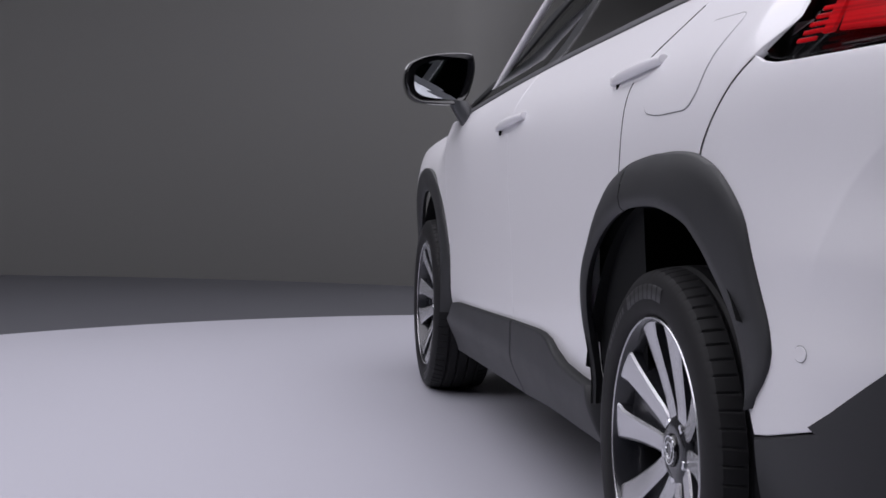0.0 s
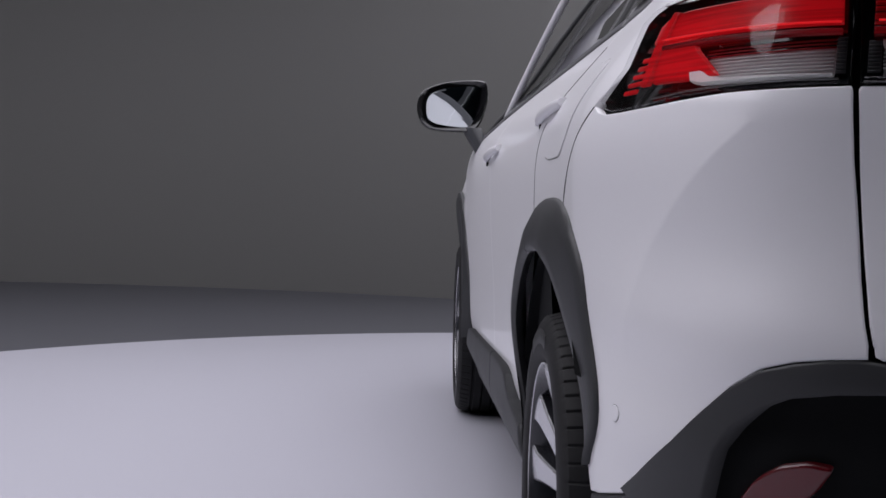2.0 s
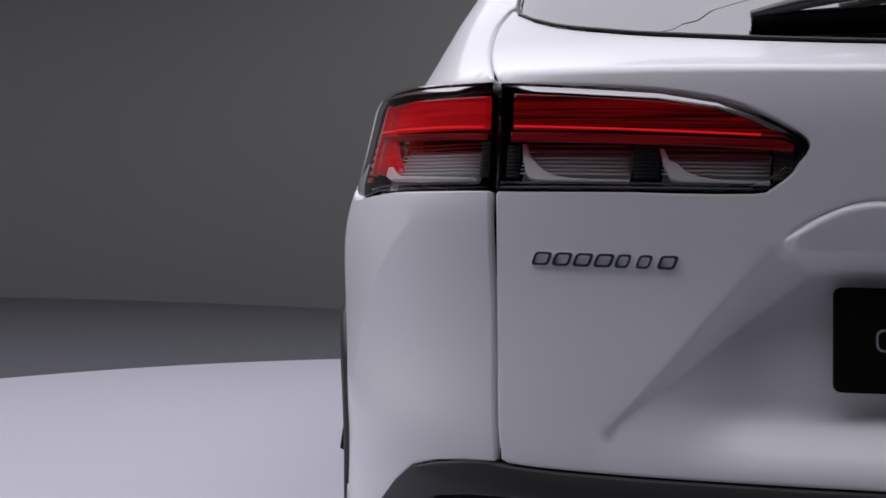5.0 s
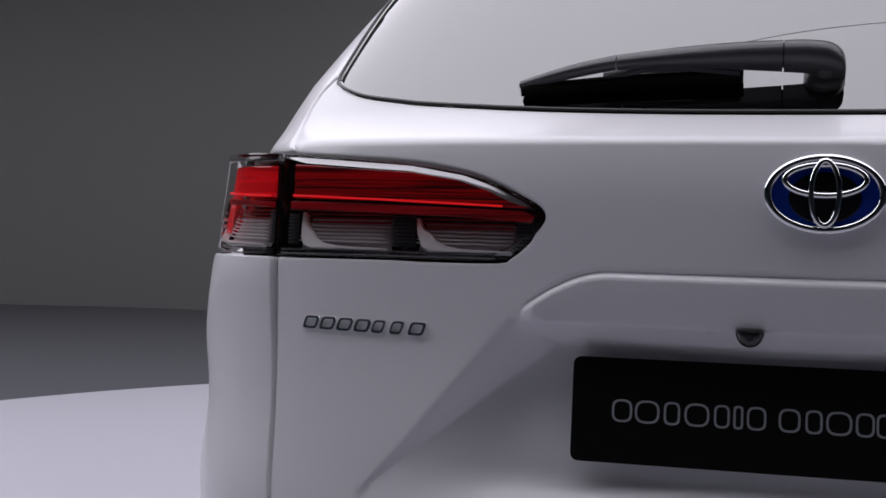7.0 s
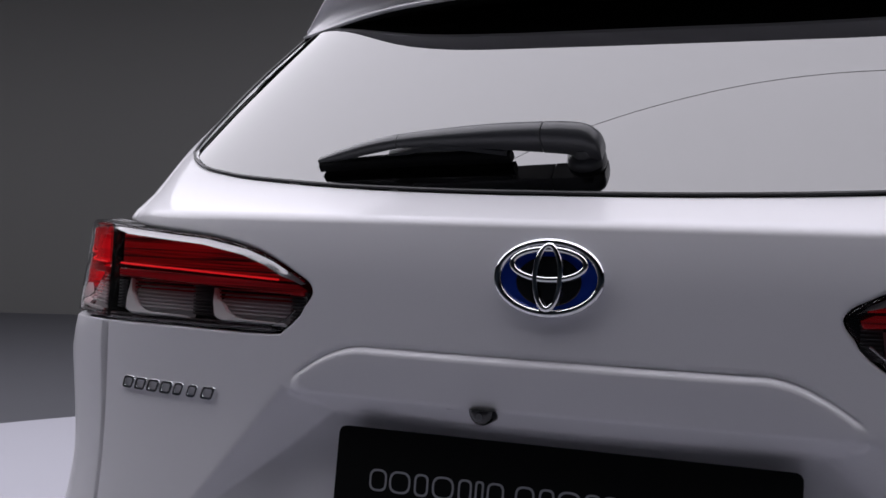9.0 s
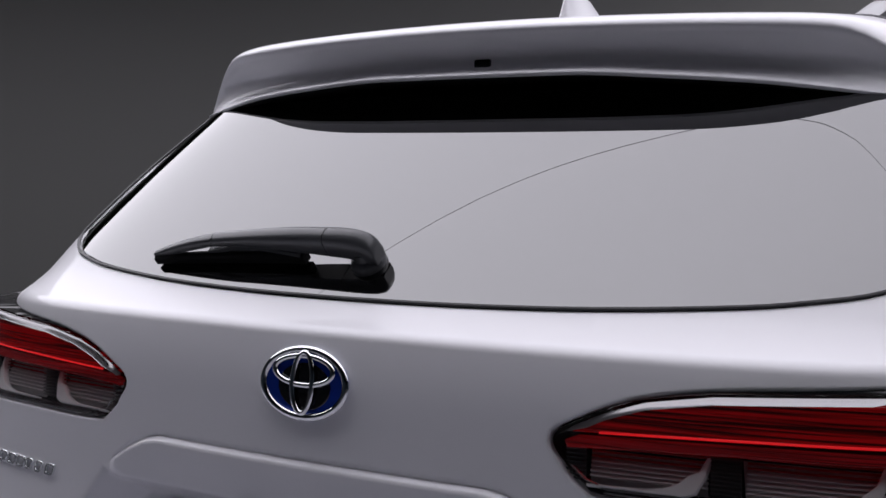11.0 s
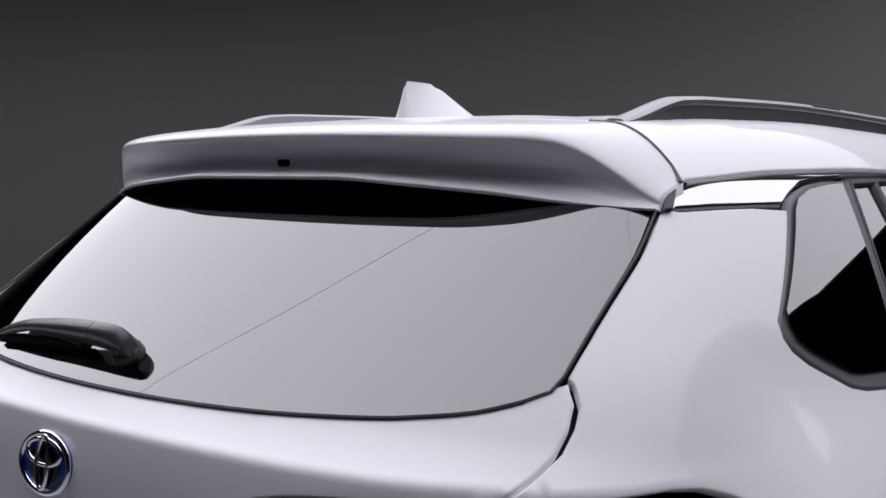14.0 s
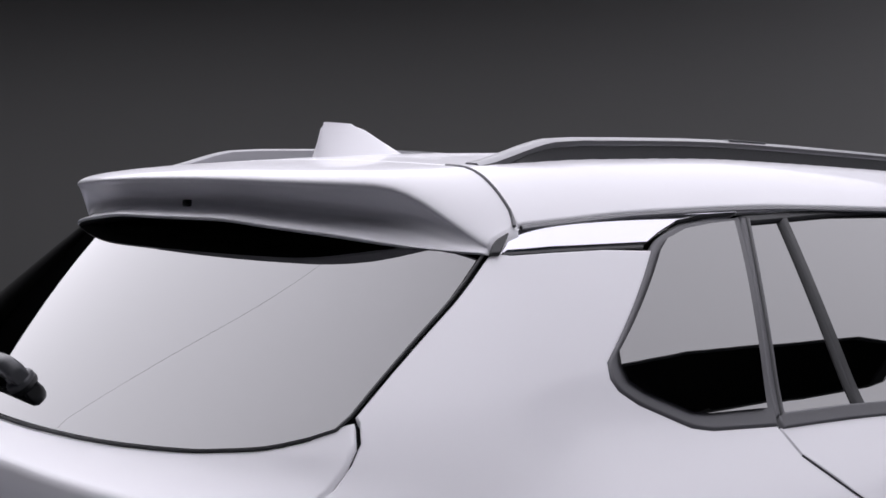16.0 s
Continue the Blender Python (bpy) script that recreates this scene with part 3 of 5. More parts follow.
# quarter panels, bumper corners, trims: built for the right, mirrored for the left
DOOR_EDGE = [(1.098, .845), (1.085, .90), (1.075, .95), (1.070, 1.015), (1.045, 1.075), (.985, 1.125), (.935, 1.165), (.918, 1.202)]
QW = [(.918, 1.205), (.775, 1.2135), (.734, 1.221), (.65, 1.257), (.622, 1.276), (.614, 1.292), (.620, 1.312), (.803, 1.452), (.832, 1.471), (.891, 1.4885), (.967, 1.497), (1.058, 1.502)]
lamp_top = [(.648, 1.1555), (.69, 1.1565), (.738, 1.1565), (.766, 1.154)]
LAMP_WRAP = [(.22, 1.158), (.29, 1.161), (.33, 1.158), (.365, 1.148), (.388, 1.135), (.405, 1.108), (.424, 1.076), (.470, 1.046), (.492, 1.032)]
quarter = a_side(DOOR_EDGE) + a_side(QW[:8]) + a_side([(.70, 1.4545), (.60, 1.452), (.53, 1.449)]) + a_rear([(x + 0.0035, z) for x, z in reversed(GLASS_SIDE)])
quarter += a_rear([(x + g, z) for x, z in reversed(GAP_UP)]) + a_rear([(.650, 1.1565), (.69, 1.1580)])
quarter += a_side([(y + 0.003, z - 0.001 if z > 1.14 else z + 0.003) for y, z in LAMP_WRAP]) + a_side([(.553, .985), (.618, .930), (.664, .88), (.664, .83), (.9, .83)])
BUMPER_EDGE = [(.629, .7195), (.665, .716), (.698, .7095), (.728, .697), (.752, .672), (.778, .632), (.803, .588), (.830, .524), (.842, .492)]
bumper = a_side([(.655, .83), (.655, .882), (.612, .930), (.547, .985), (.500, 1.026)])
bumper += a_side([(.478, 1.016), (.445, 1.0105), (.40, 1.011), (.32, 1.0145)]) + a_rear([(.758, 1.0235), (.695, 1.0255), (.6425, 1.0265)])
bumper += a_rear([(x + g, z) for x, z in reversed(GAP)]) + a_rear(BUMPER_EDGE) + a_side([(.34, .485), (.44, .459), (.480, .452), (.498, .50), (.465, .535), (.448, .58), (.455, .617), (.478, .665), (.50, .72), (.535, .78), (.59, .815)])
roof_trim = a_side([(.521, 1.4545), (.56, 1.4560), (.60, 1.458), (.80, 1.4625), (.835, 1.476), (.893, 1.494), (.967, 1.5025), (1.056, 1.5075), (1.056, 1.519), (.837, 1.506), (.70, 1.496), (.60, 1.4895), (.560, 1.4865), (.549, 1.479)])
FUEL = [(.965, 1.0), (.945, .962), (.88, .953), (.725, .956), (.685, .985), (.672, 1.04), (.632, 1.112), (.80, 1.118), (.93, 1.07)]

PANELS = [("quarter_panel", quarter, PAINT, 0.022), ("rear_bumper_corner", bumper, PAINT, 0.016), ("roof_side_trim", roof_trim, BRIGHT_TRIM, 0.02)]
ridge = [[(float(crease_at(z)) + d, z) for z in np.linspace(.665, .985, 34)] for d in (-0.012, -0.004, 0.0, 0.004, 0.012)]
for name, outline, mat, step in PANELS:
    me = patch(outline, skin, step=step, edge=0.0025, depth=0.014, lines=ridge if name == "rear_bumper_corner" else ())
    part(name, me, mat, car)
    part(name, mirrored(me), mat, car)
fd = patch(rounded(a_side(FUEL), 0.03), skin, step=0.02, edge=0.002, depth=0.004, off=0.0022)
fo = patch(inset(resample(rounded(a_side(FUEL), 0.03), 0.01)[::-1], -0.0009) if area2(resample(rounded(a_side(FUEL), 0.03), 0.01)) < 0 else inset(resample(rounded(a_side(FUEL), 0.03), 0.01), -0.0009), skin, step=0.02, edge=0, depth=0.0, off=0.0008)
flap = part("fuel_flap", mirrored(fd), PAINT, car)
part("fuel_flap_gap", mirrored(fo), SEAL, flap)

dm = patch(a_side([(.522, 1.4500), (.60, 1.4530), (.70, 1.4555), (.79, 1.4565), (.795, 1.4615), (.70, 1.4600), (.60, 1.4575), (.522, 1.4540)]), skin, step=0.02, edge=0.001, depth=0.004, off=-0.0025)
part("pillar_moulding", dm, SEAL, car)
part("pillar_moulding", mirrored(dm), SEAL, car)

# dark inner shell behind the panel gaps
AW = 1.17
under = [(-AW, .42), (AW, .42), (AW, .875), (1.60, .875), (1.60, 1.165), (-1.60, 1.165), (-1.60, .875), (-AW, .875)]
part("inner_shell", patch(under, skin, step=0.05, edge=0, depth=0, off=-0.075), MATT_BLACK, car)
dp = a_side([(1.06, 1.17), (.9, 1.19), (.73, 1.205), (.60, 1.27), (.60, 1.32), (.80, 1.47), (.95, 1.505), (1.06, 1.51), (.8, 1.508), (.56, 1.48)]) + a_rear([(.575, 1.46), (.595, 1.40), (.603, 1.34), (.612, 1.27), (.60, 1.25), (.60, 1.16)])
me = patch(dp, skin, step=0.04, edge=0, depth=0, off=-0.016)
part("pillar_inner", me, MATT_BLACK, car)
part("pillar_inner", mirrored(me), MATT_BLACK, car)

sg = np.array(a_side([tuple(q) for q in curve([(.502, 1.024), (.550, .985), (.615, .930), (.650, .895), (.660, .872), (.660, .845)], 4)]))
sm = tube(list(skin(sg[:, 0], sg[:, 1]) - np.array((0.0008, 0, 0))), 0.0013, 6)
part("bumper_seam", sm, SEAL, car)
part("bumper_seam", mirrored(sm), SEAL, car)
dg = [np.array((float(width_at(z) * along(y)) - 0.001, y + 0.002, z)) for y, z in curve(DOOR_EDGE[:-1], 3)]
gm = tube(dg, 0.0016, 6)
part("door_gap_seal", gm, SEAL, car)
part("door_gap_seal", mirrored(gm), SEAL, car)

# doors and front wings
BELT_Y = [.9, 1.105, 1.49, 1.855, 2.26, 2.64, 2.95, 3.2]
BELT_Z = [1.204, 1.199, 1.180, 1.157, 1.121, 1.077, 1.045, 1.02]


def belt(y):
    return float(hermite(BELT_Y, BELT_Z, y))


def door_gap(z):
    return 2.06 + 0.06 * smoothstep(0.9, 1.15, z) * 0.4


rear_door = [(1.30, .36), (1.42, .38), (1.56, .40), (1.65, .43), (2.050, .43)] + [(float(door_gap(z)) - g, z) for z in (.5, .7, .9, 1.0)] + [(2.068, belt(2.07))]
rear_door += [(y, belt(y)) for y in (1.9, 1.7, 1.5, 1.3, 1.1, .96)] + [(.922, 1.202), (.939, 1.167), (.989, 1.129), (1.049, 1.079), (1.074, 1.018), (1.079, .95), (1.089, .90), (1.102, .845), (1.20, .80), (1.29, .70), (1.31, .55)]
front_door = [(2.058, .42), (3.02, .38)] + [(3.03, .6), (3.04, .8), (3.03, .95), (2.97, 1.035)] + [(y, belt(y)) for y in (2.9, 2.7, 2.5, 2.3, 2.075)] + [(float(door_gap(z)) + g, z) for z in (1.0, .9, .7, .5)]
wing = [(3.026, .38), (3.10, .38), (3.10, .60), (3.2, .79), (3.36, .86), (3.5, .875), (3.65, .86), (3.8, .79), (3.9, .6), (4.25, .5), (4.28, .70), (4.15, .86), (3.9, .955), (3.5, 1.005), (3.2, 1.03), (2.985, 1.045), (3.036, .95), (3.046, .8), (3.036, .6)]
def wing_side(y, z):
    """The front wing's shoulder rolls in towards the bonnet."""
    p = side(y, z)
    p[:, 0] -= 0.62 * np.maximum(z - 0.80, 0)**1.5 * smoothstep(3.0, 3.35, y)
    return p


for name, outline, step, fn in (("door", rear_door, 0.03, side), ("door", front_door, 0.035, side), ("front_wing", wing, 0.035, wing_side)):
    me = patch(outline, fn, step=step, edge=0.0014, depth=0.014)
    part(name, me, PAINT, car)
    part(name, mirrored(me), PAINT, car)
me = patch([(1.0, .30), (3.05, .30), (3.05, 1.03), (1.0, 1.18)], side, step=0.1, edge=0, depth=0, off=-0.017)
part("inner_shell", me, MATT_BLACK, car)
part("inner_shell", mirrored(me), MATT_BLACK, car)

# bonnet, nose and windscreen close the front
hood = []
for y in np.linspace(2.95, 4.36, 12):
    hw = float(width_at(1.03) * along(y)) - 0.02 - 0.06 * float(smoothstep(3.0, 3.35, y))
    zc = 1.05 - 0.16 * ((y - 2.95) / 1.41)**2.2
    hood.append([(x, y, zc + 0.035 * (1 - (x / hw)**2)) for x in np.linspace(-hw, hw, 15)])
part("bonnet", loft(hood, closed=False, caps=False), PAINT, car)
nose = []
for z in np.linspace(.28, .93, 9):
    nose.append([(x, 4.40 - 0.13 * (abs(x) / .8)**3 - 0.06 * ((z - .6) / .3)**2, z) for x in np.linspace(-.78, .78, 17)])
part("front_bumper", loft(nose, closed=False, caps=False), CLAD, car)


# ---- roof ----
def roof_z(x, y):
    zc = hermite([.34, .45, .646, .823, 1.2, 1.7, 2.15, 2.45], [1.563, 1.573, 1.590, 1.603, 1.615, 1.612, 1.580, 1.53], y)
    ax = np.abs(x)
    return zc - 0.07 * x * x - 5.2 * np.maximum(ax - 0.47, 0)**2


def roof_fn(x, y):
    ribs = 0.004 * (smoothstep(0.0, 0.02, np.abs(np.abs(x) - 0.24) - 0.06) - 1) * smoothstep(.62, .72, y)
    return np.stack([x, y, roof_z(x, y) + ribs], 1)


roof = [(.586, .556), (.586, .9), (.586, 1.5), (.572, 2.1), (.50, 2.40), (0, 2.46), (-.50, 2.40), (-.572, 2.1), (-.586, 1.5), (-.586, .9), (-.586, .556), (-.45, .556), (0, .556), (.45, .556)]
part("roof", patch(roof, roof_fn, step=0.025, edge=0.003, depth=0.01, centre=np.array([0, 1.2, 0.5])), PAINT, car)
for s in (1, -1):
    drip = [np.array((s * 0.587 * (1 if y < 2 else 1 - 0.12 * (y - 2)), y, float(roof_z(np.array([.587]), np.array([y]))[0]) - 0.004)) for y in np.linspace(.56, 2.2, 30)]
    part("drip_moulding", tube(drip, 0.0034, 6), RAIL_SILVER, car)

    gap = [np.array((s * x, .5545 - 0.010 * float(smoothstep(.575, .588, x)), float(roof_z(np.array([min(x, .587)]), np.array([.556]))[0]) - 0.001)) for x in np.linspace(.44, .590, 16)]
    part("spoiler_seam", tube(gap, 0.0028, 6), TRIM_GREY, car)

# windscreen pillars and windscreen
ws = [[(x, 2.43 + (2.98 - 2.43) * k + 0.10 * (1 - k) * 0 - 0.12 * (x / .7)**2, 1.53 - 0.46 * k + 0.02 * (1 - (x / .7)**2)) for x in np.linspace(-.54 - .20 * k, .54 + .20 * k, 13)] for k in np.linspace(0, 1, 7)]
part("windscreen", loft(ws, closed=False, caps=False), FRONT_GLASS, car)
for s in (1, -1):
    p = [(s * (.660 + .195 * k), 2.20 + 0.62 * k, 1.535 - 0.475 * k**1.15) for k in np.linspace(0, 1, 10)]
    part("windscreen_pillar", tube(p, 0.012, 10), PAINT, car)


# ---- side windows ----
def offset_poly(p, d):
    q = resample(p, 0.012)
    if area2(q) < 0:
        q = q[::-1].copy()
    return inset(q, d)


qw_outer = rounded(a_side(QW[:-1] + [(1.052, 1.500), (.990, 1.352)]), [.004, .02, .03, .03, .02, .015, .02, .03, .03, .03, .02, .004, .0], 4)
me = patch(qw_outer, skin, step=0.02, edge=0.004, depth=0.012, off=0.002)
qi = offset_poly(a_side([(.905, 1.228), (.775, 1.233), (.742, 1.238), (.665, 1.270), (.640, 1.286), (.636, 1.305), (.642, 1.322), (.815, 1.450), (.842, 1.466), (.895, 1.480), (.967, 1.488), (1.028, 1.492), (.968, 1.352)]), 0.0)
gm = patch(qi, skin, step=0.03, edge=0.0, depth=0.0, off=0.0065)
for m1, m2 in ((me, gm), (mirrored(me), mirrored(gm))):
    f = part("quarter_window_frame", m1, TRIM_GREY, car, "satin grey quarter window frame")
    part("quarter_glass", m2, REAR_GLASS, f, "dark reflective quarter glass")


def top_line(y):
    return float(hermite([.9, 1.08, 1.55, 1.9, 2.2, 2.5, 2.8, 2.95], [1.494, 1.505, 1.524, 1.515, 1.478, 1.36, 1.17, 1.06], y))


def window(y_low0, y_low1, y_top0, y_top1):
    low = [(y, belt(y) + 0.018) for y in np.linspace(y_low0, y_low1, 8)]
    top = [(y, top_line(y) - 0.012) for y in np.linspace(y_top1, y_top0, 10)]
    return low + top


WINDOWS = [(.945, 1.135, 1.080, 1.165, REAR_GLASS), (1.165, 1.985, 1.19, 1.93, REAR_GLASS), (2.10, 2.86, 2.00, 2.40, FRONT_GLASS)]
for y0, y1, t0, t1, mat in WINDOWS:
    me = patch(window(y0, y1, t0, t1), side, step=0.05, edge=0.0, depth=0, off=-0.006)
    part("side_window", me, mat, car)
    part("side_window", mirrored(me), mat, car)
# pillars between the windows, belt strip and upper frame
PILLARS = [([(.930, 1.215), (.9345, 1.215), (1.0715, 1.500), (1.067, 1.500)], SEAL, 0.0056), ([(.918, 1.215), (.945, 1.215), (1.082, 1.500), (1.056, 1.500)], TRIM_GREY, 0.004), ([(1.139, 1.205), (1.161, 1.205), (1.190, 1.508), (1.171, 1.508)], SEAL, 0.002),
           ([(1.985, 1.15), (2.10, 1.135), (2.00, 1.505), (1.93, 1.51)], SEAL, -0.002), ([(2.86, 1.07), (2.98, 1.05), (2.55, 1.36), (2.25, 1.485), (2.18, 1.485), (2.42, 1.36)], SEAL, -0.001)]
for p, mat, o in PILLARS:
    me = patch(p, side, step=0.03, edge=0.004, depth=0.015, off=o)
    part("window_pillar", me, mat, car)
    part("window_pillar", mirrored(me), mat, car)
strip = [(y, belt(y) - 0.003) for y in np.linspace(.925, 2.93, 24)] + [(y, belt(y) + 0.017) for y in np.linspace(2.90, .93, 24)]
me = patch(strip, side, step=0.03, edge=0.003, depth=0.01, off=0.004)
part("belt_moulding", me, TRIM_GREY, car)
part("belt_moulding", mirrored(me), TRIM_GREY, car)
header = [(y, top_line(y) - 0.013) for y in np.linspace(1.06, 2.2, 20)] + [(y, top_line(y) - 0.001) for y in np.linspace(2.2, 1.06, 20)]
me = patch(header, side, step=0.03, edge=0.003, depth=0.01, off=0.003)
part("window_header", me, SEAL, car)
part("window_header", mirrored(me), SEAL, car)
door_rim = [(1.058, 1.508), (1.4, 1.521), (1.8, 1.521), (2.15, 1.49), (2.15, 1.515), (1.8, 1.545), (1.4, 1.545), (1.058, 1.521)]
me = patch(door_rim, side, step=0.03, edge=0.002, depth=0.01, off=0.001)
part("door_frame", me, PAINT, car)
part("door_frame", mirrored(me), PAINT, car)

# ---- black cladding ----
def arch(cy, inner, outer, a0, a1, n, lip0=0.920, draw=0.050, front_draw=0.0, front_from=95):
    """A wheel-arch flare round (cy, 0.337): a rolled outer edge on the body, a flat face and a return into the well."""
    secs = []
    for k in range(n + 1):
        deg = a0 + (a1 - a0) * k / n
        ri, ro = float(hermite(*inner, deg)), float(hermite(*outer, deg))
        c, s = math.cos(radians(deg)), math.sin(radians(deg))
        lip = lip0 - draw * float(smoothstep(100, 155, deg)) - front_draw * float(smoothstep(front_from, 6, deg))

        def p(r, x):
            return (x, cy + r * c, 0.337 + r * s)

        yo, zo = cy + ro * c, 0.337 + ro * s
        xo = float(side_x(yo, zo)) if yo < YP else float(width_at(zo) * along(yo))
        rm = ro - min(0.030, 0.4 * (ro - ri))
        xm = max(xo + 0.012, 0.5 * (xo + lip) + 0.008)
        secs.append([p(ro, xo - 0.008), p(ro, xo + 0.003), p(ro - 0.006, xo + 0.008), p(rm, xm), p(ri + min(0.03, 0.3 * (ro - ri)), lip + 0.004), p(ri + 0.008, lip + 0.002), p(ri, lip - 0.006), p(ri + 0.003, lip - 0.012), p(ri + 0.008, lip - 0.020)])
    return loft(secs, closed=False, caps=False)


REAR_IN = ([0, 10, 20, 32, 45, 56, 70, 87, 102, 113, 121, 129, 141, 149, 157], [.405, .412, .443, .474, .485, .477, .463, .452, .456, .461, .453, .440, .425, .410, .392])
REAR_OUT = ([0, 10, 20, 24, 32, 43, 55, 71, 84, 92, 101, 112, 121, 128, 135, 141, 147, 151, 154, 156, 159], [.415, .424, .460, .502, .536, .566, .573, .556, .546, .548, .560, .581, .591, .580, .547, .526, .514, .501, .467, .432, .405])
FRONT_IN = ([0, 20, 60, 90, 120, 160, 180], [.43, .445, .455, .455, .455, .445, .43])
FRONT_OUT = ([0, 15, 25, 50, 90, 130, 155, 165, 180], [.45, .49, .53, .555, .545, .555, .53, .49, .45])
for name, me in (("wheel_arch_flare", arch(0.863, REAR_IN, REAR_OUT, 73, 158, 46)), ("wheel_arch_flare", arch(0.863, REAR_IN, REAR_OUT, 2, 72.4, 30, front_draw=0.034, front_from=40)), ("wheel_arch_flare", arch(3.503, FRONT_IN, FRONT_OUT, 2, 178, 48, lip0=0.948, draw=0.0, front_draw=0.040))):
    part(name, me, CLAD, car, "matt black plastic wheel-arch flare")
    part(name, sharpen(mirrored(me), 50), CLAD, car, "matt black plastic wheel-arch flare")
for cy in (0.863, 3.503):
    for s in (1, -1):
        liner = [[(s * x, cy + r * math.cos(a), 0.337 + r * math.sin(a)) for x, r in ((0.79 if math.sin(a) < 0.12 else 0.82 if cy < 2 and a > 2.53 else 0.890 if cy < 2 else 0.905, 0.466), (0.78, 0.47), (0.60, 0.46), (0.56, 0.30), (0.55, 0.02))] for a in np.radians(np.linspace(2, 178, 40))]
        part("wheel_arch_liner", loft(liner, closed=False, caps=False), MATT_BLACK, car)


def sill(y, z):
    return np.stack([0.898 + 0.020 * (y - 1.3) - 0.055 * smoothstep(0.36, 0.20, z), y, z], 1)


SILL_TOP = [(1.30, .386), (1.41, .390), (1.53, .402), (1.60, .424), (1.645, .444), (1.70, .452), (1.76, .4535)]
rear_sill = SILL_TOP + [(2.017, .445), (2.017, .235), (1.75, .25), (1.27, .255), (1.275, .33)]
front_sill = [(2.025, .445), (2.86, .410), (2.93, .402), (2.985, .36), (3.05, .335), (3.07, .21), (2.9, .215), (2.025, .235)]
for o in (rear_sill, front_sill):
    me = patch(o, sill, step=0.03, edge=0.006, depth=0.05)
    part("sill_cladding", me, CLAD, car, "matt black plastic sill cladding")
    part("sill_cladding", mirrored(me), CLAD, car, "matt black plastic sill cladding")

# rear bumper's black lower part, its recess and reflectors
be = a_rear([(.56, .7150), (.61, .7155), (.640, .7175), (.668, .7148), (.701, .7075), (.732, .6945), (.7565, .669), (.7825, .630), (.8075, .586), (.834, .522), (.845, .4905)]) + a_side([(.33, .4835), (.44, .4555), (.482, .4475), (.50, .30)])
bi = a_rear([(.765, .30), (.775, .50), (.768, .586), (.753, .620), (.727, .649), (.701, .6665), (.658, .677), (.615, .6815), (.5, .684)])
band = be + bi + [(-a, z) for a, z in reversed(bi)] + [(-a, z) for a, z in reversed(be)]


def lower_skin(a, z):
    p = skin(a, z)
    p[:, 1] -= 0.010 * smoothstep(.715, .690, z) * (1 - smoothstep(.5, .8, np.abs(a)))
    return p


part("bumper_cladding", patch(band, lower_skin, step=0.022, edge=0.004, depth=0.03, off=0.001), CLAD, car, "matt black plastic lower bumper")
recess = a_rear([(.79, .28), (.79, .50), (.78, .60), (.765, .635), (.735, .665), (.70, .68), (.5, .692)])
recess = recess + [(-a, z) for a, z in reversed(recess)]
part("bumper_recess", patch(recess, skin, step=0.04, edge=0, depth=0, off=-0.028), MATT_BLACK, car)
RF = [(.752, .505), (.733, .553), (.711, .577), (.683, .587), (.655, .584), (.668, .553), (.690, .525), (.705, .500), (.716, .470), (.735, .455)]
me = patch(rounded(a_rear(RF), 0.008), skin, step=0.02, edge=0.004, depth=0.02, off=-0.012)
part("bumper_reflector", me, RED_REFLECT, car, "dark red bumper reflector")
part("bumper_reflector", mirrored(me), RED_REFLECT, car, "dark red bumper reflector")
lip = [[(x, -0.02 + 0.10 * x * x, .29), (x, -0.045 + 0.10 * x * x, .33), (x, -0.04 + 0.10 * x * x, .45), (x, 0.03, .46), (x, 0.05, .29)] for x in np.linspace(-.66, .66, 20)]
part("bumper_valance", loft(lip), CLAD, car)
# parking sensors
for s in (1, -1):
    c = np.array((at(float(side_x(.357, .593)), .357), .593))
    disc = [c + 0.0115 * np.array((math.cos(t), math.sin(t))) for t in np.linspace(0, 2 * np.pi, 25)[:-1]]
    wide = [c + 0.0122 * np.array((math.cos(t), math.sin(t))) for t in np.linspace(0, 2 * np.pi, 25)[:-1]]
    me, mg = patch(disc, skin, step=0.01, edge=0.001, depth=0.003, off=0.002), patch(wide, skin, step=0.01, edge=0, depth=0, off=0.0006)
    sensor = part("parking_sensor", me if s > 0 else mirrored(me), PAINT, car)
    part("sensor_gap", mg if s > 0 else mirrored(mg), SEAL, sensor)

# ---- tail lamps ----
LAMP_OUT = l_rear([(.6455, 1.0295), (.695, 1.028), (.747, 1.0265)]) + l_side([(.265, 1.0235), (.32, 1.0185), (.40, 1.015), (.445, 1.0148), (.472, 1.020), (.490, 1.032), (.468, 1.046), (.421, 1.077), (.402, 1.108), (.385, 1.134), (.363, 1.145), (.328, 1.1535), (.29, 1.1560), (.22, 1.1555)]) + l_rear([(.6465, 1.1540)])
LAMP_INN = l_rear(LAMP_IN)


def strip_on(pts, off, r, mat, parent, name, n=4):
    """A thin rod lying at a depth under the skin, through (a, z) points."""
    ab = resample(pts, 0.02, closed=False)
    p, nn = normals_of(lamp_skin, ab)
    return part(name, tube(list(p + nn * off), r, n), mat, parent)


def mirror_under(ob, parent):
    q = part(ob.name.split(".")[0], mirrored(ob.data), ob.data.materials[0], parent)
    return q


def tilted(z0, slope):
    """The lamp's surface leaned back above the level z0, so that it faces up a little."""
    def fn(a, z):
        p = lamp_skin(a, z)
        d = np.stack([-np.sin(a / K), np.cos(a / K)], 1) * (slope * (z - z0))[:, None]
        p[:, :2] += d
        return p
    return fn


